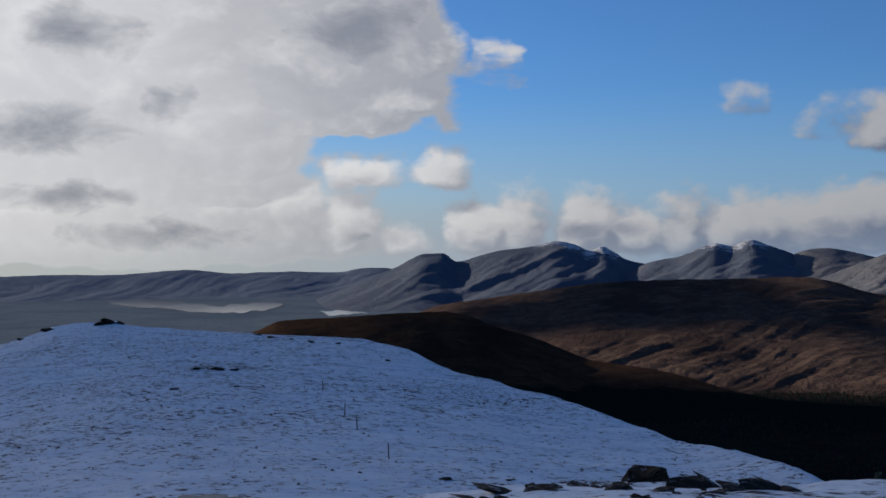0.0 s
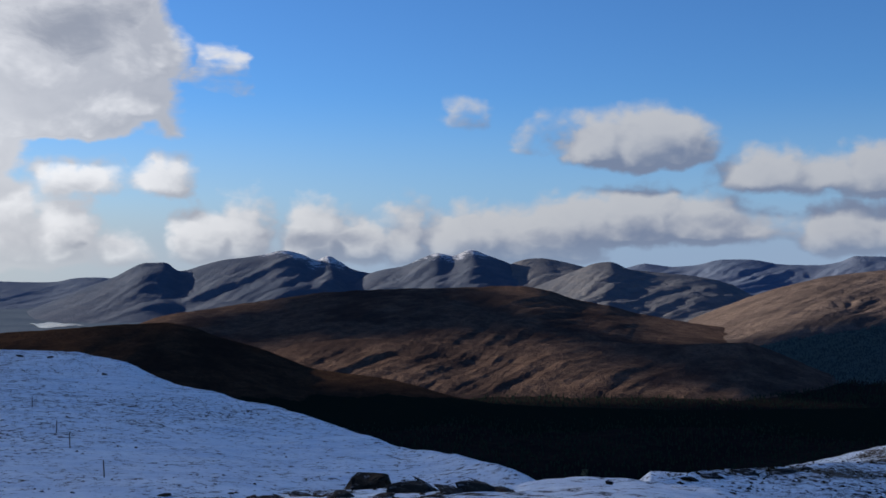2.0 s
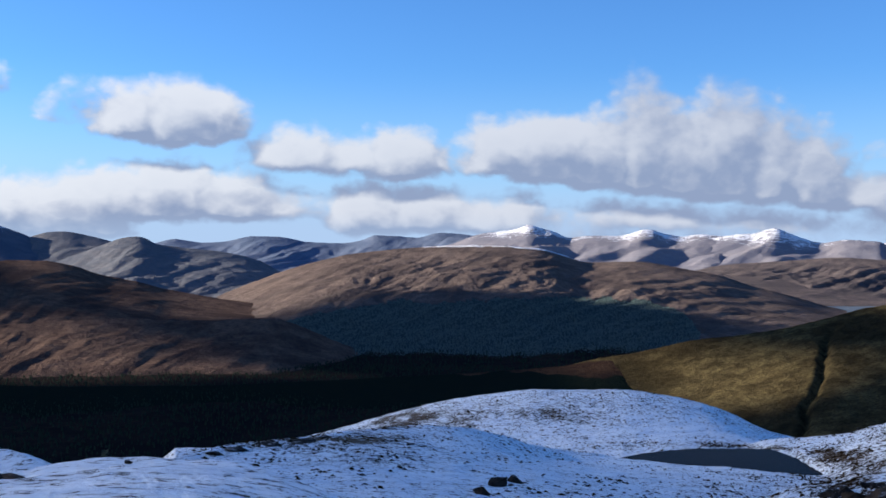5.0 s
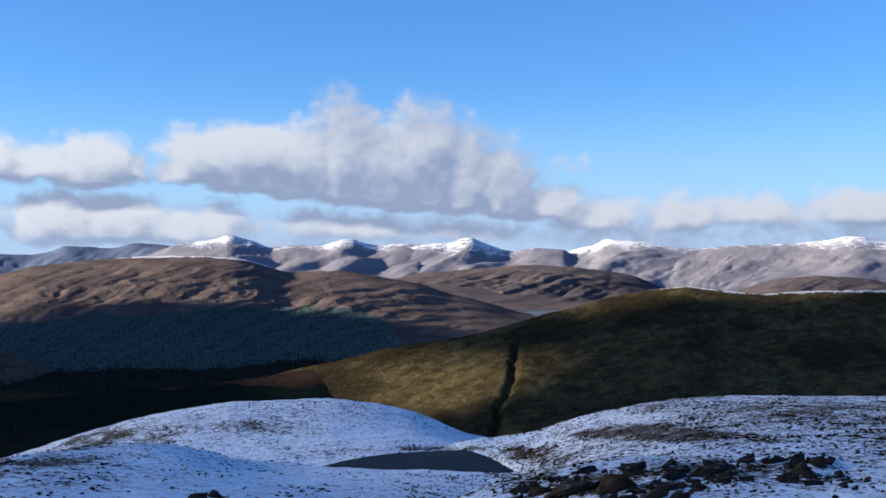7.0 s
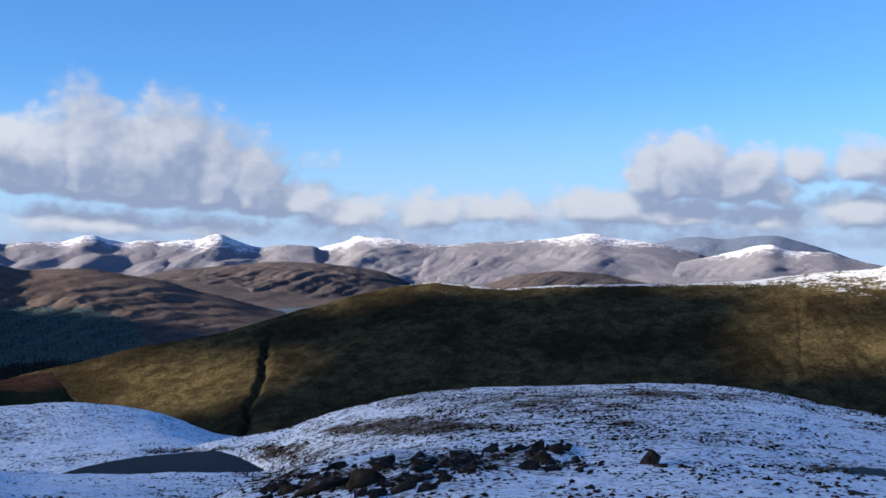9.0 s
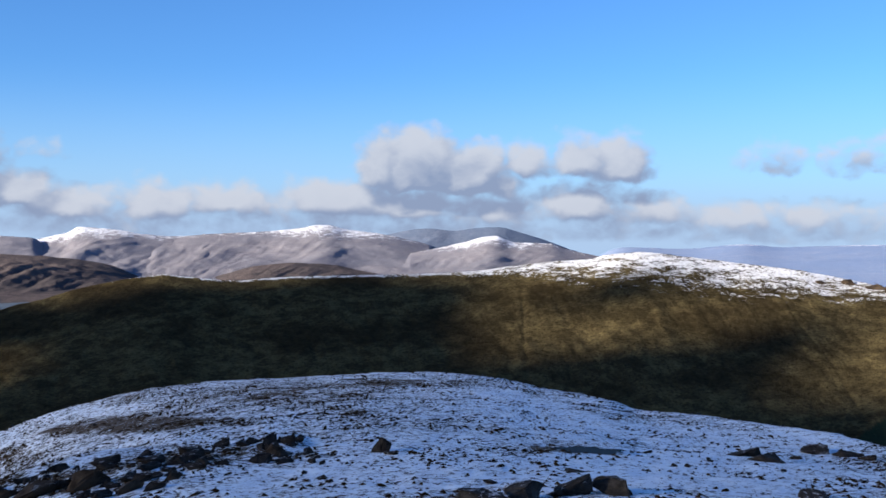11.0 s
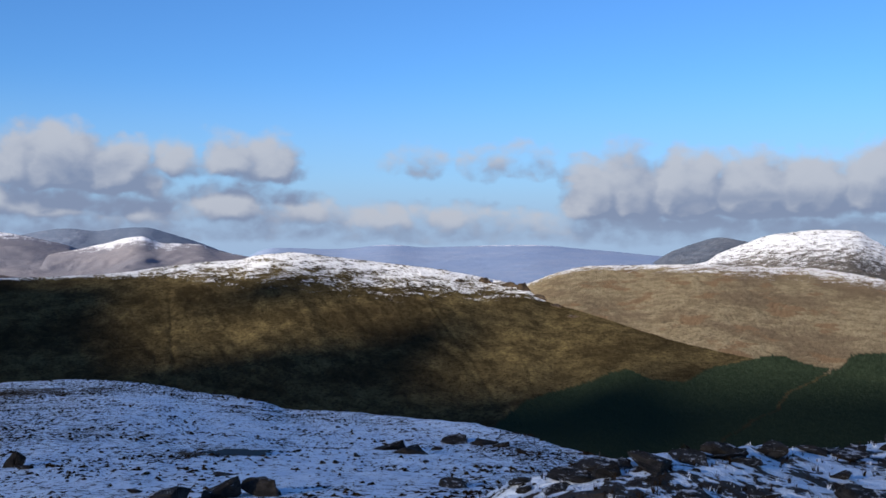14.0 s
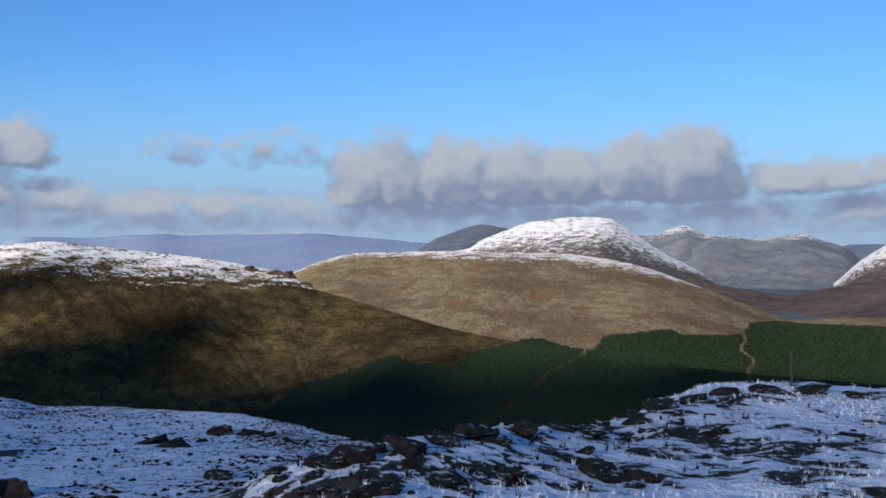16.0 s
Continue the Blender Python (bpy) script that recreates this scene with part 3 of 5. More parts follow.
NEAR_D = [(-180, 26), (-60, 28), (-25, 30), (0, 33), (12, 35), (20, 38), (26, 37), (33, 30), (46, 22), (60, 16), (74, 12), (80, 10), (93, 9.2),
          (100, 8.4), (104, 8.2), (110, 10.4), (117, 13), (124, 15.5), (140, 16), (180, 26)]
DOME_EL = [(-60, -8), (-40, -6), (-26, -4.6), (-21.4, -3.98), (-20.1, -3.57), (-18.8, -3.10), (-17.5, -2.94), (-16.2, -2.95), (-15.5, -3.15), (-13.6, -3.39),
           (-9.5, -3.70), (-5.3, -3.97), (-2.1, -4.57), (0.4, -5.67), (3.3, -6.47), (6.1, -7.22), (8.9, -8.25), (11.6, -9.02), (14.3, -9.53), (17, -10.28), (18.2, -10.74), (21, -12)]
DOME_D = [(-60, 200), (-26, 230), (-16, 225), (-5, 205), (-2, 180), (3.3, 140), (8.9, 110), (14.3, 86), (18.2, 72), (21, 66)]
SHELF_EL = [(18, -12.5), (22, -11.3), (24.3, -10.74), (25.4, -10.53), (27.7, -10.15), (30.5, -9.87), (32.3, -9.55), (34.8, -9.40), (37.7, -9.41), (39.6, -9.62),
            (40.7, -9.88), (42, -10.30), (45.8, -10.68), (50.3, -10.72), (56, -10.82), (58, -10.93), (62, -11.6)]
SHELF_D = [(18, 100), (24, 120), (34, 150), (43, 178), (50, 187), (58, 185), (62, 180)]
HUMP_EL = [(24, -11.6), (28.3, -10.07), (30.5, -9.79), (32.3, -9.35), (34.2, -8.8), (36.4, -8.25), (38.0, -7.92), (40.2, -7.58), (42.2, -7.37), (44.6, -7.34),
           (46.3, -7.33), (47.5, -7.42), (50, -7.83), (51.7, -8.35), (53.3, -9.03), (54.5, -9.28), (57, -10.0), (60, -11)]
BROW_EL = [(49, -10.6), (52, -9.9), (53.2, -9.45), (54.8, -9.25), (56.6, -8.98), (58.6, -8.32), (60.7, -7.72), (64, -7.1), (67.2, -6.83), (70.6, -6.72),
           (75.1, -6.55), (76.9, -6.53), (79.1, -6.66), (81.4, -6.92), (83.6, -7.36), (86.2, -7.82), (87.9, -8.31), (90.1, -8.46), (92.9, -8.66),
           (95.8, -8.94), (98.6, -9.37), (100, -9.72), (101.3, -10.17), (103.5, -10.63), (108, -12.2), (115, -15)]
BROW_D = [(49, 215), (60, 222), (70, 230), (80, 225), (88, 200), (95, 168), (103, 120), (115, 90)]
BROW_RF = [(49, 195), (55, 186), (66, 60), (98, 60), (104, 50), (115, 40)]
BROW_ZF = [(49, -35), (55, -34.2), (66, -13.5), (98, -12.5), (104, -10), (115, -8)]
RIB_EL = [(51, -13.5), (54.8, -11.74), (57.1, -11.27), (59, -10.69), (61.1, -10.34), (63.8, -10.12), (66.1, -9.84), (68.3, -9.70), (70.3, -9.62), (72, -10.2), (74, -11.07), (78, -13)]
TARN_LEVEL = -34.6
TARN_FAR = [(45.3, -10.85), (45.84, -10.65), (46.8, -10.40), (49.1, -10.03), (51.4, -9.87), (53.2, -9.80), (54.4, -10.08), (55.7, -10.68), (56.2, -10.90)]


GENTLE, GENTLE_A = {}, np.arange(-180.0, 180.1, 0.1)


def swell(a, r, el, dist, rf, zf, fall, power=1.2):
    """One rise of the ground: from its near foot up to its crest, then falling away."""
    def gentle(points, width):
        if id(points) not in GENTLE:
            GENTLE[id(points)] = sum(curve(points, GENTLE_A + k * width) for k in (-1.0, -0.6, -0.2, 0.2, 0.6, 1.0)) / 6
        return np.interp(a, GENTLE_A, GENTLE[id(points)])

    d = gentle(dist, 4.0) if isinstance(dist, list) else dist
    on_crest = np.clip((r / d - 0.70) / 0.30, 0, 1)
    e = gentle(el, 5.0)
    e = e + (curve(el, a) - e) * on_crest * on_crest
    f = curve(rf, a) if isinstance(rf, list) else rf
    zfoot = curve(zf, a) if isinstance(zf, list) else zf
    zc = EYE + d * tan_deg(e)
    t = (r - f) / np.maximum(d - f, 1)
    up = zfoot + (zc - zfoot) * (1 - np.abs(1 - np.clip(t, 0, 1)) ** power)
    up = np.where(t < 0, zfoot - 0.25 * (f - r), up)
    beyond = np.maximum(r - d, 0)
    side = np.maximum(np.maximum(el[0][0] - a, a - el[-1][0]), 0)
    return up - fall * beyond * np.clip(beyond / (0.12 * d), 0.15, 1) - side * 3.0


def blend_max(p, q, k):
    h = np.clip(0.5 + 0.5 * (p - q) / k, 0, 1)
    return q + (p - q) * h + k * h * (1 - h) * 0.5


def ground_height(a, r):
    """Height of the summit turf by bearing (degrees) and distance (metres)."""
    a, r = np.asarray(a, float), np.asarray(r, float)
    k = 0.008 * r + 0.02
    near = swell(a, r, NEAR_EL, NEAR_D, 0.0, 0.0, 0.45, 1.0)
    z = near
    for s in (swell(a, r, DOME_EL, DOME_D, 42.0, -10.6, 0.45), swell(a, r, SHELF_EL, SHELF_D, 60.0, -14.0, 0.30),
              swell(a, r, HUMP_EL, 262.0, 206.0, -35.2, 0.45), swell(a, r, BROW_EL, BROW_D, BROW_RF, BROW_ZF, 0.45), swell(a, r, RIB_EL, 106.0, 50.0, -12.5, 0.20)):
        z = blend_max(z, s, k)
    x, y = r * np.sin(np.radians(a)), r * np.cos(np.radians(a))
    far = np.clip((r - 25) / 40, 0, 1)
    z = z + far * (0.42 * fbm(x / 14, y / 14, 4, 101) + 0.14 * fbm(x / 2.0, y / 2.0, 3, 111, 0.6))
    z = z + (1 - far) * np.clip(r / 6, 0, 1) * (0.10 * fbm(x / 2.6, y / 2.6, 4, 121) + 0.045 * fbm(x / 0.5, y / 0.5, 3, 131, 0.6))
    # the basin of the tarn
    shore = (TARN_LEVEL - EYE) / tan_deg(curve(TARN_FAR, a))
    basin = np.clip(np.minimum((shore - r) / 2.5, (r - 186.0) / 3.0) + 0.3, 0, 1) * np.clip(np.minimum(a - 44.8, 56.6 - a) / 0.6, 0, 1)
    z = z + (np.minimum(z, TARN_LEVEL - 0.5) - z) * basin
    return np.maximum(z, FLOOR - 4)


def bareness(a, r, z):
    """How far wind and sun have stripped the snow, 0 to 1."""
    x, y = r * np.sin(np.radians(a)), r * np.cos(np.radians(a))
    el = np.degrees(np.arctan2(z - EYE, r))
    b = 0.36 - 0.03 * np.clip((a - 27) / 8, 0, 1) + 0.24 * np.clip((a - 55) / 8, 0, 1) * np.clip((118 - a) / 8, 0.75, 1) - 0.12 * np.clip((a - 78) / 6, 0, 1) * np.clip((100 - a) / 4, 0, 1) + 0.26 * fbm(x / 30, y / 30, 4, 301)

    def patch(a0, e0, w, h, amount):
        return amount * np.exp(-((a - a0) / w) ** 2 - ((el - e0) / h) ** 2)

    base = b
    b = 0 * a + patch(62.5, -8.80, 4.2, 0.30, 2.0) + patch(69.5, -7.6, 5.0, 0.55, 0.5) + patch(75.8, -7.05, 3.0, 0.22, 0.7) + patch(62.0, -7.55, 2.0, 0.25, 0.5)
    b = b + patch(56.5, -9.9, 2.0, 0.5, 0.75) + patch(59.5, -11.3, 4.0, 0.7, 0.75) + patch(66.5, -10.5, 3.5, 0.45, 0.8) + patch(103, -12.3, 5.0, 0.9, 0.6) + patch(116, -11.6, 2.5, 0.4, 0.6) + patch(73.5, -8.5, 0.9, 0.25, 0.5) + patch(37.0, -8.5, 4.5, 0.5, 0.42) + patch(31.5, -9.9, 4.5, 0.28, 1.0) + patch(35.0, -9.0, 2.6, 0.35, 1.2) + patch(44, -8.6, 3.0, 0.5, 0.35)
    b = b + patch(34, -10.9, 3.5, 0.45, 0.40) + patch(52, -9.75, 4.5, 0.12, 0.8) + patch(46, -10.0, 3.0, 0.35, 0.35) + patch(84.5, -10.2, 3.2, 0.22, 0.65)
    b = b + patch(10.0, -11.35, 6.0, 0.30, 0.8) + patch(113, -10.2, 12.0, 1.3, 0.28) + patch(-11.5, -5.4, 2.0, 0.15, 0.55)
    b = b - patch(36, -11.4, 6.0, 0.5, 0.15) - patch(90, -11.2, 8.0, 0.6, 0.12) - patch(124, -9.5, 6.0, 1.0, 0.30)
    b = base + b * (0.75 + 1.1 * fbm(x / 5.0, y / 5.0, 3, 305))
    return np.clip(b, 0, 1.3)


fine_a = np.arange(-24.0, 131.0, 0.12)
coarse_a = np.arange(133.0, 336.0, 3.0)
ga = np.concatenate([fine_a, coarse_a])
ga_wrapped = np.where(ga > 180, ga - 360, ga)
gr = np.concatenate([[0.03, 0.3, 0.8, 1.5, 3.0, 4.5], np.geomspace(5.5, 300.0, 240), np.geomspace(306, 760, 34)])
GA, GR = np.meshgrid(ga_wrapped, gr)
GZ = ground_height(GA, GR)
summit = sheet("ground", GR * np.sin(np.radians(GA)), GR * np.cos(np.radians(GA)), GZ, SNOW_TURF, wrap=True)
attr = summit.data.attributes.new("bare", "FLOAT", "POINT")
attr.data.foreach_set("value", bareness(GA, GR, GZ).ravel().astype(np.float32))
tagged(summit, "snow-dusted summit turf with dark heather showing through", "ground", kind="structure")

# the glens: one sheet out to the horizon
ba = np.arange(0, 360, 0.75)


def lowland(name, label, radii, material):
    BA, BR = np.meshgrid(ba, radii)
    x, y = BR * np.sin(np.radians(BA)), BR * np.cos(np.radians(BA))
    flat = np.where((BA > 335) & (BR > 2000), 0.25, 1.0)
    z = FLOOR + flat * 3.0 * fbm(x / 260, y / 260, 5, 501) + flat * 5.0 * np.clip((BR - 3000) / 1900, 0, 1) * fbm(x / 500, y / 500, 4, 511)
    tagged(sheet(name, x, y, z, material, wrap=True), label, "ground", kind="structure")
    return x, y, z


BX, BY, BZ = lowland("valley_floor", "moorland on the glen floor, coloured dark for shade", np.linspace(420, 1700, 70), VALLEY)
lowland("far_ground", "strath round the loch, tinted blue-grey for mist", np.geomspace(1700, 4900, 48), STRATH)

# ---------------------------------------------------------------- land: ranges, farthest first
hill("far_hills", "low hills beyond the loch, tinted blue for haze", [(-26, -0.9), (-21.3, -0.75), (-18.8, -0.70), (-16.2, -0.73), (-12.8, -0.52), (-10.3, -0.71), (-8.1, -0.65),
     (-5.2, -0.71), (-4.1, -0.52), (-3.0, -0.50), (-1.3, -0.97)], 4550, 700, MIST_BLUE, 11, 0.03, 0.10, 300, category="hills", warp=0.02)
hill("far_hills", "faint haze-blue ridge of distant hills", [(18, -0.5), (22.5, -0.28), (23.9, -0.01), (25.3, -0.18), (26.4, -0.08), (27.6, 0.16), (29.0, 0.15), (30.4, -0.08), (32.1, -0.12), (33.0, 0.01),
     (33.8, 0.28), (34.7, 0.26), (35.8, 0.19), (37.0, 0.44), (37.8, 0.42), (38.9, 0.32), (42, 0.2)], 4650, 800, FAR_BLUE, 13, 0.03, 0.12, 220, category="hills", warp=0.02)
hill("far_hills", "haze-pale distant plain with faint snowy hills", [(85.8, -0.75), (86.6, -0.35), (87.3, -0.22), (90.1, -0.29), (93.0, -0.07), (94.7, -0.19), (97.5, -0.12), (100.0, -0.07), (102.7, -0.27),
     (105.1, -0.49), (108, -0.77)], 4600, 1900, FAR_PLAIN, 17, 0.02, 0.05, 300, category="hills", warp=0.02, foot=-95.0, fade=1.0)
hill("mountain", "dark ridge of a distant haze-blue mountain", [(74.5, 0.2), (76.0, 0.55), (77.4, 0.72), (78.6, 0.60), (79.7, 0.71), (80.8, 0.79), (82.0, 0.53), (83.1, 0.19), (84.5, -0.32)], 4600, 700, FAR_BLUE, 19, 0.03, 0.12, 200, category="mountain", warp=0.02)
hill("mountain", "dark haze-blue distant mountain shoulder", [(124, -1.2), (126.5, -0.91), (127.3, -0.72), (128.7, -0.72), (131, -0.8)], 4650, 600, FAR_BLUE, 23, 0.02, 0.1, 200, category="mountain", warp=0.02)
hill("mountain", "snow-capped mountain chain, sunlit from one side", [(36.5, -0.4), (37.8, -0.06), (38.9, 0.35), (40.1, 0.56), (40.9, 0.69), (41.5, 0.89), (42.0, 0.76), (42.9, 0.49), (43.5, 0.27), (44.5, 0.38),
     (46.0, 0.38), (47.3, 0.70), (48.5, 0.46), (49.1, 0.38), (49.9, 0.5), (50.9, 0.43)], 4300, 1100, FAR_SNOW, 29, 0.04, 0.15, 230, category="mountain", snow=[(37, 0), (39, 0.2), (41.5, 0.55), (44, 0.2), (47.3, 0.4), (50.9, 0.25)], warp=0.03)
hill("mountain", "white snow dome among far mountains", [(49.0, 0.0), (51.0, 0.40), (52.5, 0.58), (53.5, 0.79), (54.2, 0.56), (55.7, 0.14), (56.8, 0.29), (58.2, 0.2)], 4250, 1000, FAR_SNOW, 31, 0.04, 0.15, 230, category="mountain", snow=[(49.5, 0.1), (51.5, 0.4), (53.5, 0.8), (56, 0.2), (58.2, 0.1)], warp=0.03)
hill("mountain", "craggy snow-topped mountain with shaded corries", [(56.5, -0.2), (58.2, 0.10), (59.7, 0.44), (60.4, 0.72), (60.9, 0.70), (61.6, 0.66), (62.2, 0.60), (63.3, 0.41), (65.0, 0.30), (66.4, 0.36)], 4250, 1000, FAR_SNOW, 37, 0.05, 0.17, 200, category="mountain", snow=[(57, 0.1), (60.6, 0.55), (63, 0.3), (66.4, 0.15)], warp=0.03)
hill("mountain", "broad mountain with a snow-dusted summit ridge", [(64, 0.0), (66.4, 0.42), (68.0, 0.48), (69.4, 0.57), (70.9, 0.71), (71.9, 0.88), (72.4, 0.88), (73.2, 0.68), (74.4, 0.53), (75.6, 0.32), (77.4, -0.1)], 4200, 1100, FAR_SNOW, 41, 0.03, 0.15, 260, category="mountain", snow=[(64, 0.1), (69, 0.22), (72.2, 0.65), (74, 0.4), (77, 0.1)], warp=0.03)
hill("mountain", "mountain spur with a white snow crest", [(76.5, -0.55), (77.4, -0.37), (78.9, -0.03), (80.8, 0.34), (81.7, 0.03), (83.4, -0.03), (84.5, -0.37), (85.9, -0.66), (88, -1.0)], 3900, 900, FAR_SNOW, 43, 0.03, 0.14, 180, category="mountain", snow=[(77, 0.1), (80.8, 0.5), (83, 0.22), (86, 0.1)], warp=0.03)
hill("mountain", "haze-grey mountain with snow-streaked summits", [(-8.6, -2.87), (-6.4, -2.06), (-4.1, -1.17), (-2.4, -0.50), (-0.8, 0.20), (0.0, 0.19), (0.7, -0.21), (1.9, 0.09), (2.9, 0.31), (4.2, 0.47), (4.9, 0.58),
     (5.7, 0.77), (6.6, 0.62), (7.4, 0.30), (8.0, 0.49), (8.5, 0.24), (9.2, -0.19), (10.3, -0.45), (12, -0.9)], 3700, 1000, HAZED_ROCK, 47, 0.03, 0.14, 190, category="mountain", snow=[(-6, 0), (-1.2, 0.02), (-0.4, 0.15), (1, 0.03), (4, 0.12), (5.8, 0.35), (8, 0.5), (9.6, 0.05), (12, 0)], warp=0.03)
hill("mountain", "grey mountain with a snow-flecked rounded top", [(8.4, -1.32), (9.2, -0.81), (10.6, -0.26), (11.7, -0.07), (12.8, 0.39), (13.5, 0.58), (14.2, 0.46), (15.2, 0.73), (16.0, 0.47), (17.1, 0.05), (18.3, -0.5), (20, -1.2)], 3500, 900, HAZED_ROCK, 53, 0.03, 0.14, 180, category="mountain", snow=[(10.5, 0), (12.5, 0.15), (13.5, 0.32), (15.2, 0.38), (16.5, 0.1), (18, 0)], warp=0.03)
hill("mountain", "bare grey-brown mountain shoulder", [(15.4, -1.0), (16.3, -0.57), (17.1, -0.03), (18.0, 0.25), (18.7, 0.30), (19.7, 0.13), (20.9, -0.16), (22.5, -0.8)], 3450, 800, PALE_HAZED_ROCK, 59, 0.03, 0.15, 200, category="mountain", warp=0.03)
hill("mountain", "ribbed dark mountainside cut by gullies", [(17.0, -1.6), (18.0, -1.29), (20.3, -0.39), (21.4, 0.01), (22.2, 0.09), (23.1, -0.28), (24.8, -0.48), (26.5, -0.66), (27.9, -1.02), (29.0, -1.58), (30.5, -2.4)], 3100, 900, PALE_HAZED_ROCK, 61, 0.03, 0.15, 95, category="mountain", warp=0.03)
hill("hill", "dun heather hill on the open moor", [(47, -1.9), (49.1, -1.46), (50.8, -1.03), (53.1, -0.82), (54.8, -0.70), (56.5, -0.57), (58.2, -0.62), (59.9, -0.78), (61.6, -1.05), (62.8, -1.52), (64, -2)], 3600, 800, MOOR, 67, 0.04, 0.2, 130)
hill("hill", "low brown moorland hill", [(65.8, -2.05), (67.2, -1.56), (68.8, -1.18), (70.7, -1.02), (72.6, -1.11), (73.9, -1.39), (75.6, -1.7)], 3500, 600, MOOR, 71, 0.04, 0.15, 130)
hill("hill", "flat brown moor beyond the glen", [(46, -1.5), (50.3, -1.48), (53.1, -1.59), (56.0, -1.77), (58.8, -1.84), (61.6, -1.96), (66, -2.1), (72, -2.0)], 3300, 800, MOOR, 73, 0.03, 0.08, 200)
hill("mountain", "shaded dark mountain behind the white peak", [(104.3, -1.7), (105.3, -1.36), (106.2, -0.93), (107.0, -0.42), (108.2, 0.01), (109.3, 0.29), (110.4, 0.15), (111.6, -0.22), (114, -1)], 3900, 800, HAZED_ROCK, 79, 0.04, 0.22, 130, category="mountain", warp=0.03)
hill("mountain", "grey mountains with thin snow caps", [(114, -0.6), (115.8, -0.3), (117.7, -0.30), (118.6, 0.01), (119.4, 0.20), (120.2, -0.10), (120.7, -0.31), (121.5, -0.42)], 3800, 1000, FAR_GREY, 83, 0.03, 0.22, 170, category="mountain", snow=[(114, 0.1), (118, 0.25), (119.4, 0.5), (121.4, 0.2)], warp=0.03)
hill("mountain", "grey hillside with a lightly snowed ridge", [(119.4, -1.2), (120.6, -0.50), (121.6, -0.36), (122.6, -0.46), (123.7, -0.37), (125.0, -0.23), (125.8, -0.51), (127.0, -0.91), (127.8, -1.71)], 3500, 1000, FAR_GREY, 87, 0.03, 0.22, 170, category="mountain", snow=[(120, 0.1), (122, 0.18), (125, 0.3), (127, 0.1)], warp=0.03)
hill("mountain", "steep mountain flank with snow on its crest", [(124.5, -3.6), (125.5, -3.08), (126.5, -2.53), (127.5, -1.58), (128.7, -0.77), (131, 0.3), (134, -0.5)], 2800, 700, WHITE_PEAK, 89, 0.04, 0.2, 110, snow=[(124, 0.1), (127, 0.5), (129, 1.0), (134, 1.0)], category="mountain", warp=0.03)
hill("mountain", "snow-white peak with a rocky stepped summit", [(106.5, -1.6), (107.6, -1.13), (108.7, -0.88), (109.3, -0.51), (110.4, -0.08), (111.8, 0.40), (113.5, 0.62), (114.6, 0.67), (115.7, 0.62), (116.4, 0.19),
     (117.4, -0.45), (118.4, -1.11), (119.8, -1.87), (121.3, -2.68), (122.6, -3.34), (123.9, -3.85)], 2900, 800, WHITE_PEAK, 91, 0.06, 0.12, 100, snow=[(106, 0.2), (109, 0.7), (111, 1.3), (113.5, 2.0), (116, 1.6), (118, 0.8), (121, 0.15)], category="mountain", warp=0.03)

hill("hill", "pale dun slopes of a distant side glen", [(117, -2.3), (120, -2.55), (122.5, -2.95), (124.2, -3.15), (126.5, -2.75), (129, -2.3), (134, -2.1)], 2300, 700, MOOR, 93, 0.03, 0.12, 120)

# ---------------------------------------------------------------- land: hills round the glen
hill_b, grid_b = hill("hill", "bleached brown hill above a dark forest", [(24, -3.3), (25.3, -2.93), (26.5, -2.58), (28.2, -1.91), (29.9, -1.32), (31.6, -0.87), (33.3, -0.56), (35.0, -0.39), (37.0, -0.22), (38.9, -0.16), (41.8, -0.27),
     (43.1, -0.57), (44.5, -0.97), (46.7, -0.88), (48.8, -1.15), (50.6, -1.45), (52.5, -2.0), (53.9, -2.33), (56.0, -2.91), (57.1, -3.13), (60, -3.6)], 2500, 1250, TAN_HILL, 97, 0.04, 0.075, 75, rows=110, power=1.35, snow=[(35.5, 0), (38, 0.10), (43, 0.08), (44.5, 0)])
hill_a, grid_a = hill("hill", "dark heather hill partly under cloud shadow", [(-2.3, -3.16), (0.0, -2.40), (2.7, -2.03), (4.8, -1.72), (8.1, -1.33), (11.2, -1.21), (14.0, -1.16), (17.5, -1.09), (18.9, -1.30), (20.3, -1.73), (22.3, -2.15),
     (23.7, -2.52), (26.5, -2.99), (28.7, -3.26), (30.6, -3.52), (32.8, -3.9)], 2100, 800, HEATH, 103, 0.04, 0.06, 130, rows=100, foot=-139.0, fade=7.0)
hill("hill", "sunlit brown spur with ribbed heather slopes", [(2.5, -5.2), (4.8, -4.41), (6.7, -3.89), (9.5, -3.70), (12.3, -3.82), (15.2, -4.07), (18.0, -4.08), (19.7, -3.94), (21.7, -3.91), (24.5, -4.01), (26.5, -3.95), (28.6, -3.86), (30.0, -4.3), (31.5, -4.9), (33, -5.5)],
     1400, 330, HEATH, 107, 0.05, 0.08, 60, rows=90, step=0.08, back=0.25, fade=1.5)
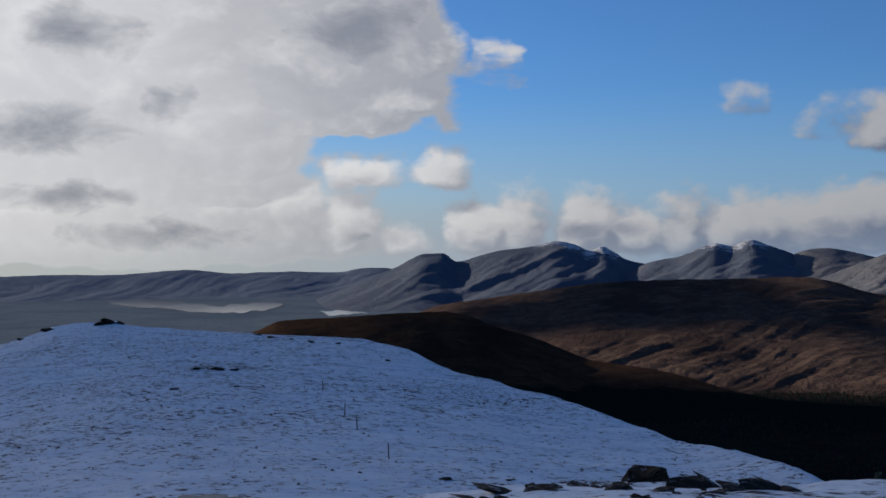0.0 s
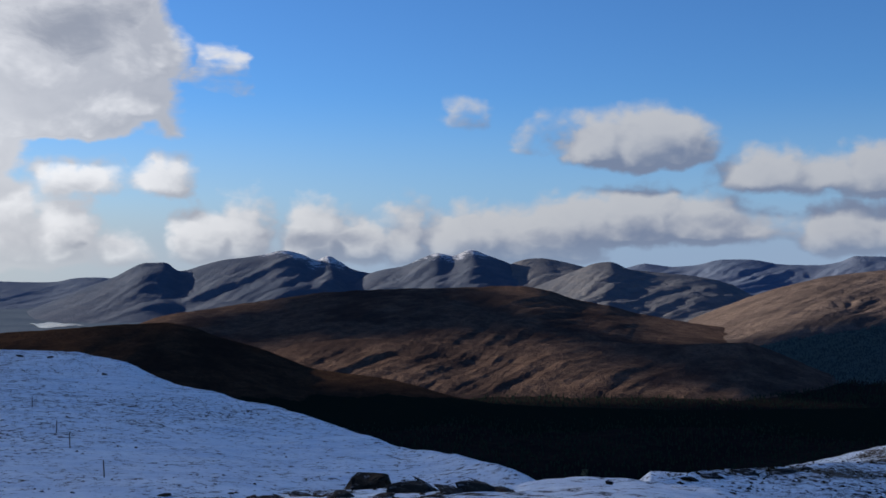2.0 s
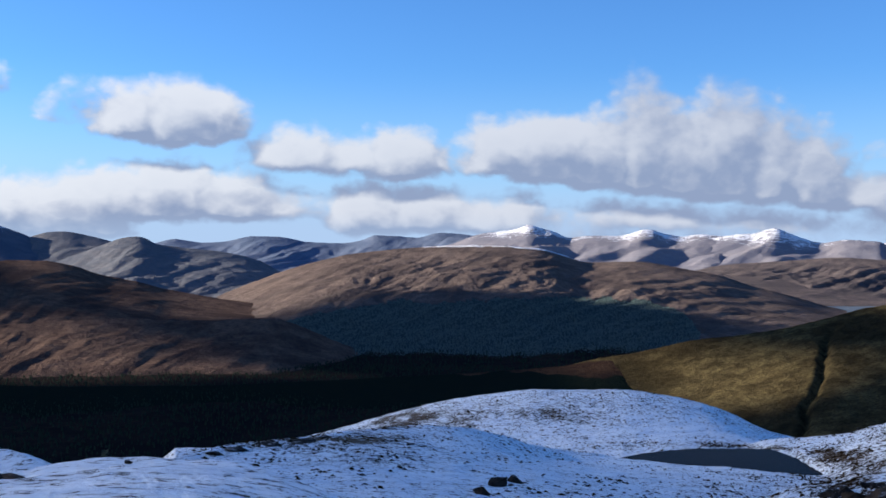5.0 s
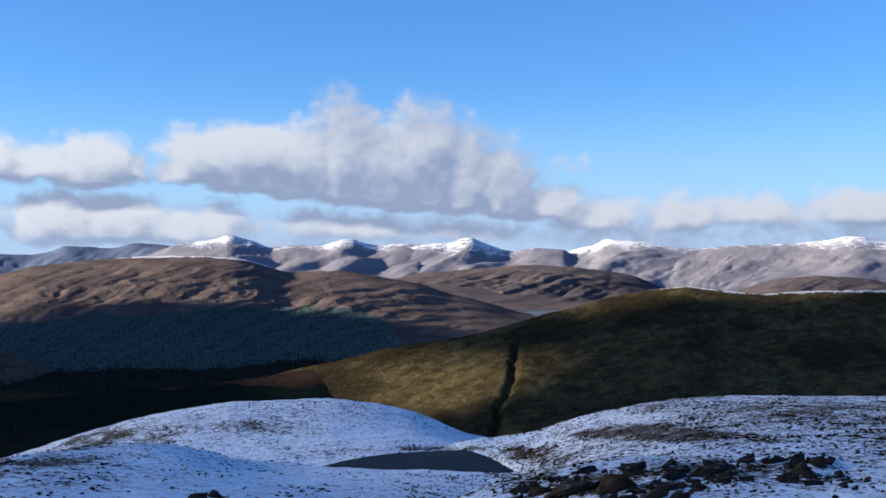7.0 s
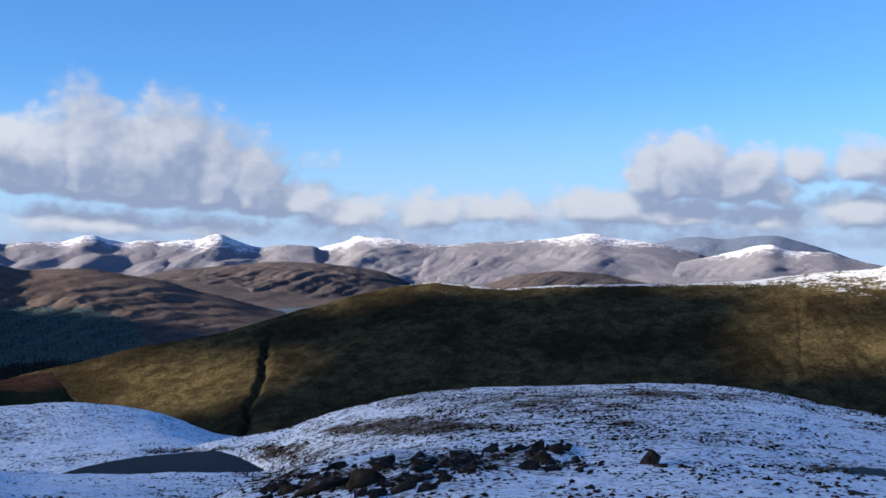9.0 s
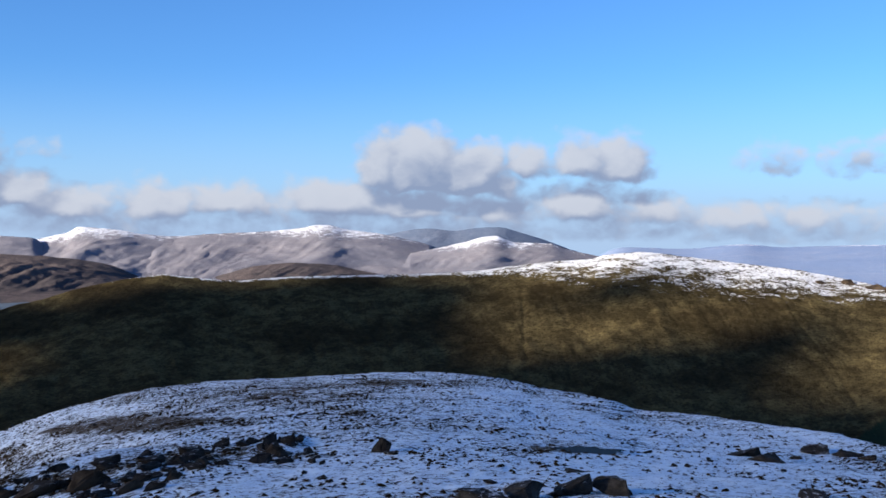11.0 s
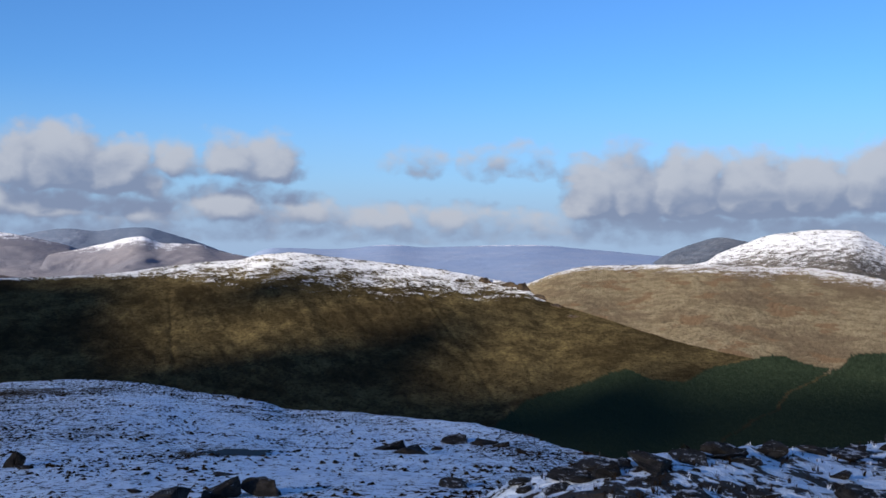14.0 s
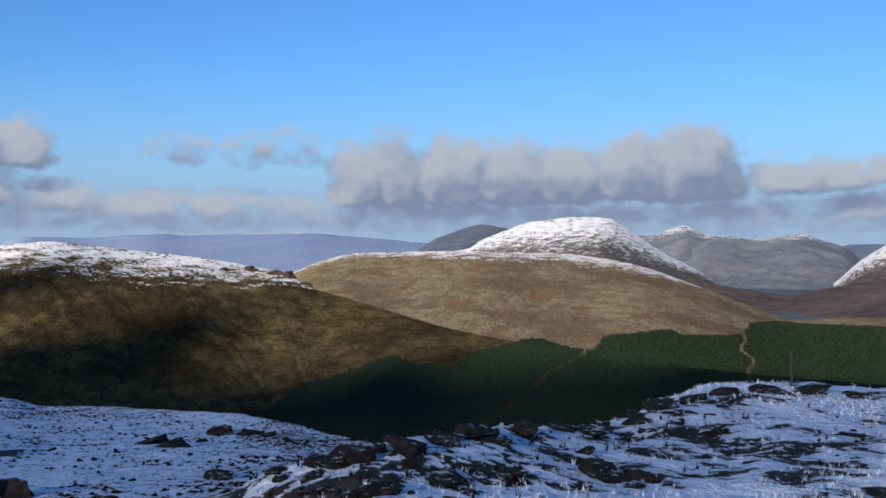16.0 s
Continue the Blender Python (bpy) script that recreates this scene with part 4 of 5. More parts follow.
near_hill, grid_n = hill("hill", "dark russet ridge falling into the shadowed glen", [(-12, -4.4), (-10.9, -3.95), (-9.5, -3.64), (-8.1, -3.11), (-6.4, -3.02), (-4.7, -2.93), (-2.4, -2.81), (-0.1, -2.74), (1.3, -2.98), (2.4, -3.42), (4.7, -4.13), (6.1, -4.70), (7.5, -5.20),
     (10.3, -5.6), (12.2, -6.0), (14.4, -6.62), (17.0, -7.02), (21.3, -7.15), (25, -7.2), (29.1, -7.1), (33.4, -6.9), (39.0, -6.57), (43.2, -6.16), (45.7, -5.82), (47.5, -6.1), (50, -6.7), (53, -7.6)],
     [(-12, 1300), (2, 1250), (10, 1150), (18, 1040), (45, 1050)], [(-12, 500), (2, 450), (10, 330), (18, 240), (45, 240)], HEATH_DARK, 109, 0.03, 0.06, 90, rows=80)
ridge_c, grid_c = hill("hill", "long olive grass ridge with a snow-dusted crest", [(42.5, -6.6), (44.2, -5.95), (45.8, -5.61), (47.5, -5.26), (49.7, -4.71), (51.7, -4.43), (53.7, -4.06), (56.0, -3.42), (57.4, -2.99), (58.8, -2.69), (60.2, -2.25), (61.6, -1.96), (63.1, -1.69),
     (64.2, -1.59), (65.8, -1.74), (67.8, -1.89), (69.7, -1.76), (72.4, -1.67), (75.5, -1.62), (79.4, -1.45), (81.7, -1.16), (83.6, -0.94), (85.3, -0.82), (86.4, -0.60), (88.0, -0.45), (89.1, -0.55), (90.6, -0.73), (92.2, -0.92),
     (94.0, -1.12), (95.2, -1.27), (96.9, -1.56), (98.6, -1.89), (99.7, -2.23), (100.8, -2.87), (102.4, -3.33), (104.7, -4.05), (107.6, -4.9), (111, -5.6), (115, -6.3), (120, -6.8), (126, -7.2), (134, -7.5)],
     [(42, 1050), (97, 1050), (101, 1005), (106, 915), (115, 820), (134, 760)], [(42.5, 140), (46, 180), (52, 300), (58, 370), (98, 370), (108, 320), (134, 280)], OLIVE, 113, 0.04, 0.016, 45, snow=[(61, 0), (66, 0.09), (78, 0.16), (82, 0.6), (86, 1.35), (91, 1.6), (96, 1.3), (99, 0.7), (101, 0)], rows=110, step=0.10, power=1.05, skew=-0.5, warp=0.01, grooves=((56.1, 54.1, 0.20, 6.0, 0.05, 0.95), (93.6, 99.0, 0.07, 0.9, 0.03, 0.8), (92.0, 94.5, 0.07, 0.5, 0.03, 0.5), (81.9, 82.6, 0.08, 0.9, 0.1, 0.8), (98.8, 101, 0.08, 0.5, 0.3, 0.7)))
hill_d, grid_d = hill("hill", "straw-coloured grass hill with a thin snow cap", [(95, -4.0), (97.9, -2.76), (100.2, -1.92), (101.3, -1.50), (103.0, -1.13), (104.7, -1.07), (107.6, -1.05), (110.4, -1.10), (113.2, -1.15), (114.9, -1.35), (116.5, -1.62), (118.4, -2.16), (120.0, -2.75),
     (121.3, -3.22), (122.6, -3.75), (123.9, -4.20), (125.0, -4.34), (127.0, -4.19), (129.5, -4.23), (134, -4.4)], 1500, 640, STRAW, 127, 0.03, 0.006, 60, rows=110, step=0.08, snow=[(99, 0.1), (104, 0.3), (112, 0.55), (116, 0.55), (118.5, 0.3), (120.5, 0)])

# ---------------------------------------------------------------- clouds that shade the land, between it and the sun
# All out of view: each is added and shaped to cast one wanted shadow.
CLOUD_LEVEL = 1500.0


def slope_point(grid, a, el):
    """The place on a hill's near slope at a bearing and height angle."""
    x, y, z, bearings = grid
    j = int(np.argmin(np.abs(bearings - a)))
    e = np.degrees(np.arctan2(z[:, j] - EYE, np.hypot(x[:, j], y[:, j])))
    i = int(np.argmin(np.abs(e - el)))
    return Vector((x[i, j], y[i, j], z[i, j]))


def shade_cloud(middle, u, v, seed, vapour=None):
    """A flat-based cumulus at cloud level, up the sun's ray from the middle of its shadow; u and v are the shadow's half axes on the land."""
    def lift(p):
        return p + SUN * ((CLOUD_LEVEL - p.z) / SUN.z)

    c = lift(middle)
    bm = bmesh.new()
    bmesh.ops.create_icosphere(bm, subdivisions=5, radius=1.0)
    rnd = Vector((seed * 3.1, seed * 1.7, 0))
    for p in bm.verts:
        p.co *= 1 + 0.34 * noise.fractal(p.co * 1.8 + rnd, 0.85, 2.1, 6)
        if p.co.z < -0.25:
            p.co.z = -0.25 + 0.15 * (p.co.z + 0.25)
    for f in bm.faces:
        f.smooth = True
    me = bpy.data.meshes.new("cloud")
    bm.to_mesh(me)
    bm.free()
    me.materials.append(vapour or CLOUD_WHITE)
    ob = new("cloud", me)
    cu, cv = lift(middle + u) - c, lift(middle + v) - c
    me.transform(Matrix(((cu.x, cv.x, 0, 0), (cu.y, cv.y, 0, 0), (0, 0, 30, 0), (0, 0, 0, 1))))
    me.update()
    if cu.x * cv.y - cu.y * cv.x < 0:
        me.flip_normals()
    ob.location = c
    tagged(ob, "unseen cumulus cloud added to shade the land", "cloud", group="clouds over the glen", kind="structure")
    return ob


def flat_shade(a, d, z, half_a, half_b, seed, vapour=None):
    across = Vector((math.cos(radians(a)), -math.sin(radians(a)), 0))
    outward = Vector((math.sin(radians(a)), math.cos(radians(a)), 0))
    return shade_cloud(outward * d + Vector((0, 0, z)), across * half_a, outward * half_b, seed, vapour)


def slope_shade(grid, a, el, half_a, half_el, seed):
    p = slope_point(grid, a, el)
    u = slope_point(grid, a + half_a, el) - slope_point(grid, a - half_a, el)
    v = slope_point(grid, a, el + half_el) - slope_point(grid, a, el - half_el)
    return shade_cloud(p, u / 2, v / 2, seed)


flat_shade(60, 90, -18, 430, 400, 1, THIN_CLOUD)
flat_shade(-16, 185, -11, 85, 95, 15, THIN_CLOUD)
flat_shade(11, 880, -110, 530, 250, 2)
flat_shade(9, 1900, -75, 330, 200, 5)
flat_shade(38, 1480, -110, 430, 380, 6)
slope_shade(grid_c, 68.5, -5.6, 11.5, 3.3, 3)
slope_shade(grid_c, 74.0, -3.4, 6.4, 2.1, 4)
slope_shade(grid_c, 56.5, -4.0, 6.5, 1.6, 13)
slope_shade(grid_c, 57.5, -8.4, 5.5, 1.6, 14)
slope_shade(grid_c, 86.0, -7.8, 10.5, 2.6, 9)
slope_shade(grid_c, 86.5, -2.6, 2.6, 0.45, 16)
slope_shade(grid_c, 94.6, -5.0, 1.9, 1.0, 10)
slope_shade(grid_c, 97.5, -9.0, 5.0, 1.5, 11)
slope_shade(grid_c, 105.0, -8.6, 3.2, 1.9, 7)
slope_shade(grid_c, 120.0, -7.2, 2.0, 0.6, 8)
slope_shade(grid_c, 128.0, -7.2, 4.5, 0.6, 12)

# ---------------------------------------------------------------- water
def pool(name, label, centre, half_a, half_r, level, material, seed, wobble=0.18, category="lake"):
    """A still water sheet with an uneven shore; centre and half widths in degrees and metres."""
    bm = bmesh.new()
    ring = []
    for k in range(96):
        t = 2 * math.pi * k / 96
        w = 1 + wobble * noise.fractal(Vector((math.cos(t) * 1.7 + seed, math.sin(t) * 1.7, seed)), 0.8, 2.0, 5)
        a, r = radians(centre[0] + half_a * w * math.cos(t)), centre[1] + half_r * w * math.sin(t)
        ring.append(bm.verts.new((r * math.sin(a), r * math.cos(a), level)))
    bm.faces.new(ring)
    bmesh.ops.triangulate(bm, faces=bm.faces)
    bm.normal_update()
    for f in bm.faces:
        if f.normal.z < 0:
            f.normal_flip()
    me = bpy.data.meshes.new(name)
    bm.to_mesh(me)
    bm.free()
    me.materials.append(material)
    return tagged(new(name, me), label, category, kind="structure")




def loch(outline_far, outline_near, label, seed, level=FLOOR + 1.0, ragged=1.0, name="loch", material=LOCH):
    """A loch between two shore lines given by bearing and height angle."""
    lo, hi = max(outline_far[0][0], outline_near[0][0]), min(outline_far[-1][0], outline_near[-1][0])
    a = np.linspace(lo, hi, 160)
    tip = np.clip(np.minimum(a - lo, hi - a) / 0.35, 0, 1) ** 0.5
    ef = curve(outline_far, a) + 0.10 * ragged * fbm(a * 1.9, a * 0, 4, seed)
    en = curve(outline_near, a) + 0.12 * ragged * fbm(a * 1.9, a * 0 + 9, 4, seed)
    mid = (ef + en) / 2
    ef, en = mid + (ef - mid) * tip, mid + (en - mid) * tip
    s = np.linspace(0, 1, 6)[:, None]
    r = (level - EYE) / tan_deg(en + (ef - en) * s)
    x, y = r * np.sin(np.radians(a)), r * np.cos(np.radians(a))
    return tagged(sheet(name, x, y, np.full_like(x, level), material), label, "lake", kind="structure")


loch([(-17.9, -1.58), (-16.0, -1.64), (-15.2, -1.87), (-13.6, -2.04), (-10.8, -2.30), (-9.7, -2.21), (-8.0, -2.18)],
     [(-17.9, -1.66), (-17.0, -1.72), (-16.2, -2.15), (-14.6, -2.35), (-12.8, -2.55), (-10.9, -2.67), (-9.2, -2.58), (-8.0, -2.40)], "pale shining loch with wooded shores", 7)
loch([(-6.3, -2.64), (-5.3, -2.63), (-3.7, -2.75)], [(-6.3, -2.70), (-5.3, -2.88), (-3.7, -2.80)], "narrow arm of a pale loch", 8)
loch(TARN_FAR, [(45.3, -11.0), (50.8, -11.3), (56.2, -11.05)], "small dark tarn ringed by snow", 3, TARN_LEVEL, 0.25, "tarn", TARN)


# ---------------------------------------------------------------- places on the summit
def spot(a, el, least=3.0, most=420.0):
    """The first place on the turf along a bearing at which the ground rises to that height angle."""
    r = np.geomspace(least, most, 2600)
    z = ground_height(np.full_like(r, a), r)
    e = np.degrees(np.arctan2(z - EYE, r))
    hit = np.nonzero(e >= el)[0]
    k = hit[0] if len(hit) else int(np.argmax(e))
    return Vector((r[k] * math.sin(radians(a)), r[k] * math.cos(radians(a)), z[k])), float(r[k])


def turf(x, y):
    return float(ground_height(np.degrees(np.arctan2(x, y)), np.hypot(x, y)))


puddle_at, puddle_r = spot(-12.2, -11.75)
pool("puddle", "frozen muddy puddle in the snow", (-12.2, puddle_r), 1.7, 1.0, puddle_at.z + 0.12, ICE, 5, 0.75, "puddle")
pond_at, pond_r = spot(84.7, -10.35)
pool("pond", "small frozen pool among dead grass", (85.2, pond_r), 2.0, 2.0, pond_at.z + 0.10, TARN, 6, 0.3, "pond")


# ---------------------------------------------------------------- rocks
def rock_mesh(seed, flat=1.0, points=12, sub=3):
    """An angular weathered rock: a hull of scattered points, its faces broken up."""
    rnd = random.Random(seed)
    bm = bmesh.new()
    for _ in range(points):
        p = Vector((rnd.gauss(0, 1), rnd.gauss(0, 1), rnd.gauss(0.1, 0.8))).normalized()
        bm.verts.new(p * rnd.uniform(0.7, 1.15))
    hull = bmesh.ops.convex_hull(bm, input=bm.verts)
    loose = [v for v in bm.verts if not v.link_faces]
    bmesh.ops.delete(bm, geom=loose, context="VERTS")
    bmesh.ops.bevel(bm, geom=list(bm.edges), offset=0.06, segments=1, profile=0.5, affect="EDGES")
    bmesh.ops.triangulate(bm, faces=list(bm.faces))
    bmesh.ops.subdivide_edges(bm, edges=list(bm.edges), cuts=sub, use_grid_fill=True)
    bm.normal_update()
    off = Vector((seed * 7.7, seed * 2.3, 1.0))
    for v in bm.verts:
        crack = abs(noise.fractal(v.co * 2.1 + off, 0.8, 2.1, 4))
        v.co += v.co.normalized() * (0.13 * noise.fractal(v.co * 1.3 + off, 0.9, 2.0, 6) - 0.14 * max(0.0, 0.12 - crack) / 0.12)
        v.co.z *= flat
    lo = [min(v.co[i] for v in bm.verts) for i in range(3)]
    hi = [max(v.co[i] for v in bm.verts) for i in range(3)]
    for v in bm.verts:
        v.co = Vector(((v.co[i] - (lo[i] + hi[i]) / 2) / (hi[i] - lo[i]) if i < 2 else (v.co.z - lo[2]) / (hi[2] - lo[2]) - 0.38) for i in range(3))
    me = bpy.data.meshes.new("rock")
    bm.to_mesh(me)
    bm.free()
    return me


ROCK_MESHES = [rock_mesh(k, 0.8 if k % 2 else 0.6, 10 + k, 1) for k in range(8)]
for me in ROCK_MESHES:
    me.materials.append(ROCK)
RIMED_MESHES = [rock_mesh(20 + k, 0.6, 11 + 2 * k, 2) for k in range(7)]
for me in RIMED_MESHES:
    me.materials.append(RIMED_ROCK)
LEDGE_MESHES = [rock_mesh(40 + k, 0.6, 13 + 2 * k, 1) for k in range(5)]
for me in LEDGE_MESHES:
    me.materials.append(BROWN_ROCK)
rocks_rnd = random.Random(5)


def rock(place, width, tall, label, group, meshes=None, turn=None, deep=1.0, name="rock"):
    me = rocks_rnd.choice(meshes or ROCK_MESHES)
    ob = new(name, me)
    turn = rocks_rnd.uniform(0, 360) if turn is None else turn
    ob.matrix_world = Matrix.LocRotScale(place, Euler((radians(rocks_rnd.uniform(-14, 14)), radians(rocks_rnd.uniform(-14, 14)), radians(turn))),
                                         (width, width * deep * rocks_rnd.uniform(0.55, 1.0), tall / 0.7))
    return tagged(ob, label, "rock", group=group)


def boulder(a, el, width, tall, label, group="", meshes=None, turn=None, deep=1.0, name="boulder"):
    """A rock of that angular width and height, in degrees, standing on the turf."""
    p, r = spot(a, el)
    k = r * math.pi / 180
    return rock(p, width * k, tall * k, label, group, meshes, turn, deep, name)


boulder(10.0, -10.95, 3.0, 0.95, "large flat brown boulder on the snowy ledge", meshes=LEDGE_MESHES, turn=80, deep=1.0)
for a, el, w_, t_ in ((3.0, -11.5, 2.2, 0.3), (5.0, -11.35, 1.5, 0.35), (6.6, -11.1, 1.3, 0.32), (8.6, -11.3, 1.2, 0.3), (12.3, -11.15, 2.0, 0.4), (14.0, -11.15, 1.6, 0.35), (15.6, -11.05, 1.8, 0.38),
                      (16.8, -11.1, 1.0, 0.25), (1.2, -11.75, 1.5, 0.25), (10.6, -11.35, 1.0, 0.3), (7.6, -11.25, 0.7, 0.22), (13.2, -11.35, 0.9, 0.25)):
    boulder(a, el - 0.05, w_ * 1.5, t_ * 0.6, "flat dark rock at the edge of the snowy ledge", "rocks of the ledge", LEDGE_MESHES, name="rock")
boulder(21.9, -10.75, 0.42, 0.22, "small dark stone on the snow", name="stone")
for a, el, w_, t_ in ((-16.4, -3.1, 0.9, 0.3), (-16.9, -3.15, 0.6, 0.2), (-15.9, -3.1, 0.5, 0.15), (-19.2, -3.35, 0.7, 0.15), (-20.4, -3.75, 0.6, 0.12), (-11.3, -5.45, 0.9, 0.16), (-12.3, -5.4, 0.6, 0.1), (-10.4, -5.5, 0.5, 0.1),
                      (-8.6, -3.95, 0.5, 0.1), (-6.6, -4.2, 0.5, 0.1), (-5.3, -4.3, 0.3, 0.1), (-2.8, -5.2, 0.4, 0.1), (-13.3, -6.35, 0.5, 0.12), (-9.3, -3.8, 0.35, 0.08), (-7.6, -4.05, 0.3, 0.08)):
    boulder(a, el, w_, t_, "dark outcrop of rock breaking through the snow", "outcrops of the snow dome", name="rock")
for a, el, w_, t_ in ((40.0, -12.1, 1.4, 0.5), (39.3, -12.5, 1.2, 0.45), (40.9, -11.9, 0.9, 0.35), (27.0, -10.35, 1.6, 0.22), (28.6, -10.15, 1.4, 0.22), (30.2, -10.0, 1.5, 0.2), (26.0, -10.55, 1.2, 0.2), (31.4, -9.8, 1.0, 0.15)):
    boulder(a, el, w_, t_, "dark heathery crag at the edge of the slope", "crags of the shelf", name="rock")
boulder(74.95, -10.4, 1.15, 0.85, "lone rounded dark boulder on the snow", turn=20)
boulder(75.5, -10.55, 0.8, 0.22, "flat stone beside the lone boulder", name="stone")
boulder(70.4, -9.95, 0.8, 0.5, "upright dark boulder topping the boulder field")
for a, el, w_, t_ in ((58.6, -11.75, 3.2, 1.2), (60.7, -11.6, 2.4, 1.1), (62.7, -11.9, 1.8, 0.8), (57.0, -11.9, 1.6, 0.6), (64.6, -11.5, 1.2, 0.5), (69.4, -10.4, 1.7, 0.6)):
    boulder(a, el, w_, t_, "dark mossy rock ledge breaking out of the snow", "ledges of the boulder field", LEDGE_MESHES, turn=150, deep=0.6, name="rock")
for k in range(145):
    u = rocks_rnd.random()
    a = 55.3 + 17.5 * u + rocks_rnd.gauss(0, 0.4)
    top = float(curve(RIB_EL, np.array([a]))[0])
    el = top - 0.12 - abs(rocks_rnd.gauss(0, 0.9))
    big = rocks_rnd.random() ** 2.0 * (1.0 - 0.1 * u)
    boulder(a, max(el, -12.9), 0.28 + 1.35 * big, 0.10 + 0.38 * big, "dark angular rock in the snowy boulder field", "boulder field", turn=162 + rocks_rnd.gauss(0, 22), deep=0.62, name="rock")
for k in range(110):
    a = rocks_rnd.uniform(54.5, 72.5)
    top = float(curve(RIB_EL, np.array([a]))[0])
    boulder(a, max(top - 0.1 - abs(rocks_rnd.gauss(0, 1.0)), -13.0), rocks_rnd.uniform(0.12, 0.5), rocks_rnd.uniform(0.05, 0.15), "small dark stone in the boulder field", "stones of the boulder field", deep=0.6, turn=162 + rocks_rnd.gauss(0, 25), name="stone")
for k in range(20):
    a, el = rocks_rnd.uniform(-1, 18.5), rocks_rnd.uniform(-12.0, -10.95)
    big = rocks_rnd.random() ** 2
    boulder(a, el, 0.25 + 0.9 * big, 0.06 + 0.12 * big, "flat dark rock at the edge of the snowy ledge", "rocks of the ledge", LEDGE_MESHES, name="rock")
for a, el, w_, t_ in ((92.9, -10.25, 1.9, 0.35), (93.9, -10.45, 2.0, 0.4), (96.4, -9.95, 1.6, 0.35), (97.6, -10.05, 1.5, 0.4), (98.6, -10.15, 0.9, 0.25), (95.3, -10.3, 0.9, 0.2), (84.6, -11.3, 1.7, 0.2), (89.6, -10.9, 0.35, 0.2),
                      (90.3, -10.9, 0.35, 0.18), (91.3, -10.6, 0.6, 0.2), (80.5, -11.9, 0.8, 0.2), (99.6, -10.4, 0.6, 0.2), (94.8, -10.9, 0.4, 0.15), (88.3, -10.3, 0.5, 0.12)):
    boulder(a, el, w_, t_, "low dark rock slab half buried in snow", "slabs of the slope", name="rock")
for k in range(130):
    a, el = rocks_rnd.uniform(56, 100), rocks_rnd.uniform(-11.8, -7.2)
    boulder(a, el, rocks_rnd.uniform(0.08, 0.30), rocks_rnd.uniform(0.04, 0.12), "small stone poking through thin snow", "stones of the slope", name="stone")
# crags on the shoulder of the ridge
for a, el, w_, t_ in ((97.9, -1.95, 0.9, 0.28), (99.0, -2.15, 1.0, 0.42), (99.8, -2.35, 0.9, 0.40), (100.5, -2.75, 0.8, 0.30), (101.4, -3.2, 0.7, 0.16), (96.6, -1.9, 0.7, 0.14), (102.2, -3.7, 0.6, 0.12)):
    k = slope_point(grid_c, a, el).length * math.pi / 180
    rock(slope_point(grid_c, a, el), w_ * k, t_ * k, "dark crag on the shoulder of the grass ridge", "crags of the ridge", LEDGE_MESHES, turn=-a, deep=0.7, name="crag")
# the rimed bank beside the camera
for a, el, w_, t_ in ((80.0, -12.9, 3.0, 1.0), (82.3, -12.6, 3.2, 1.3), (84.6, -12.4, 2.8, 1.5), (86.6, -12.3, 2.6, 1.4), (88.6, -12.6, 2.4, 1.0), (91.0, -12.7, 2.2, 0.9), (93.4, -12.7, 2.2, 0.9), (96.2, -12.1, 2.4, 0.9),
                      (99.5, -11.3, 1.6, 0.4), (101.2, -11.6, 1.8, 0.4), (103.6, -10.9, 2.2, 0.9), (105.4, -10.5, 2.8, 1.0), (107.2, -10.2, 2.8, 0.9), (109.0, -9.9, 2.2, 0.8), (111.0, -9.7, 2.0, 0.7), (113.0, -9.6, 1.6, 0.5),
                      (104.0, -12.3, 3.4, 0.8), (107.5, -12.0, 3.2, 0.6), (110.5, -11.6, 1.8, 0.4), (115.0, -11.6, 2.8, 0.7), (117.0, -11.8, 2.6, 0.7), (118.0, -8.5, 2.4, 0.7), (119.4, -8.2, 2.0, 0.6), (121.0, -7.8, 2.2, 0.6),
                      (123.2, -7.7, 2.4, 0.5), (125.0, -7.6, 2.0, 0.5), (126.6, -7.7, 1.8, 0.4), (114.2, -10.6, 1.1, 0.35), (120.5, -9.6, 1.3, 0.3), (123.5, -9.2, 0.9, 0.2), (122.0, -10.8, 1.0, 0.25), (127.5, -12.0, 2.0, 0.4)):
    boulder(a, el, w_, t_ * 0.75, "rough grey rock crusted with rime", "rimed rocks of the bank", RIMED_MESHES, name="rock")
for k in range(14):
    a = rocks_rnd.uniform(98, 118)
    crest = float(curve(NEAR_EL, np.array([a]))[0])
    el = crest - 0.15 - abs(rocks_rnd.gauss(0, 0.7))
    boulder(a, max(el, -13.0), rocks_rnd.uniform(0.9, 2.8), rocks_rnd.uniform(0.18, 0.42), "rough grey rock crusted with rime", "rimed rocks of the bank", RIMED_MESHES, name="rock")
for k in range(9):
    a, el = rocks_rnd.gauss(105, 6), rocks_rnd.uniform(-13.2, -11.3)
    boulder(min(max(a, 96), 129), el, rocks_rnd.uniform(0.8, 2.8), rocks_rnd.uniform(0.12, 0.30), "low grey rock crusted with rime", "rimed rocks of the bank", RIMED_MESHES, name="rock")
for k in range(90):
    a = rocks_rnd.uniform(98, 130)
    crest = float(curve(NEAR_EL, np.array([a]))[0])
    el = crest - abs(rocks_rnd.gauss(0.2, 2.2))
    boulder(a, max(el, -13.2), rocks_rnd.uniform(0.2, 0.7), rocks_rnd.uniform(0.06, 0.2), "broken stone crusted with rime", "rimed stones of the bank", RIMED_MESHES, name="stone")


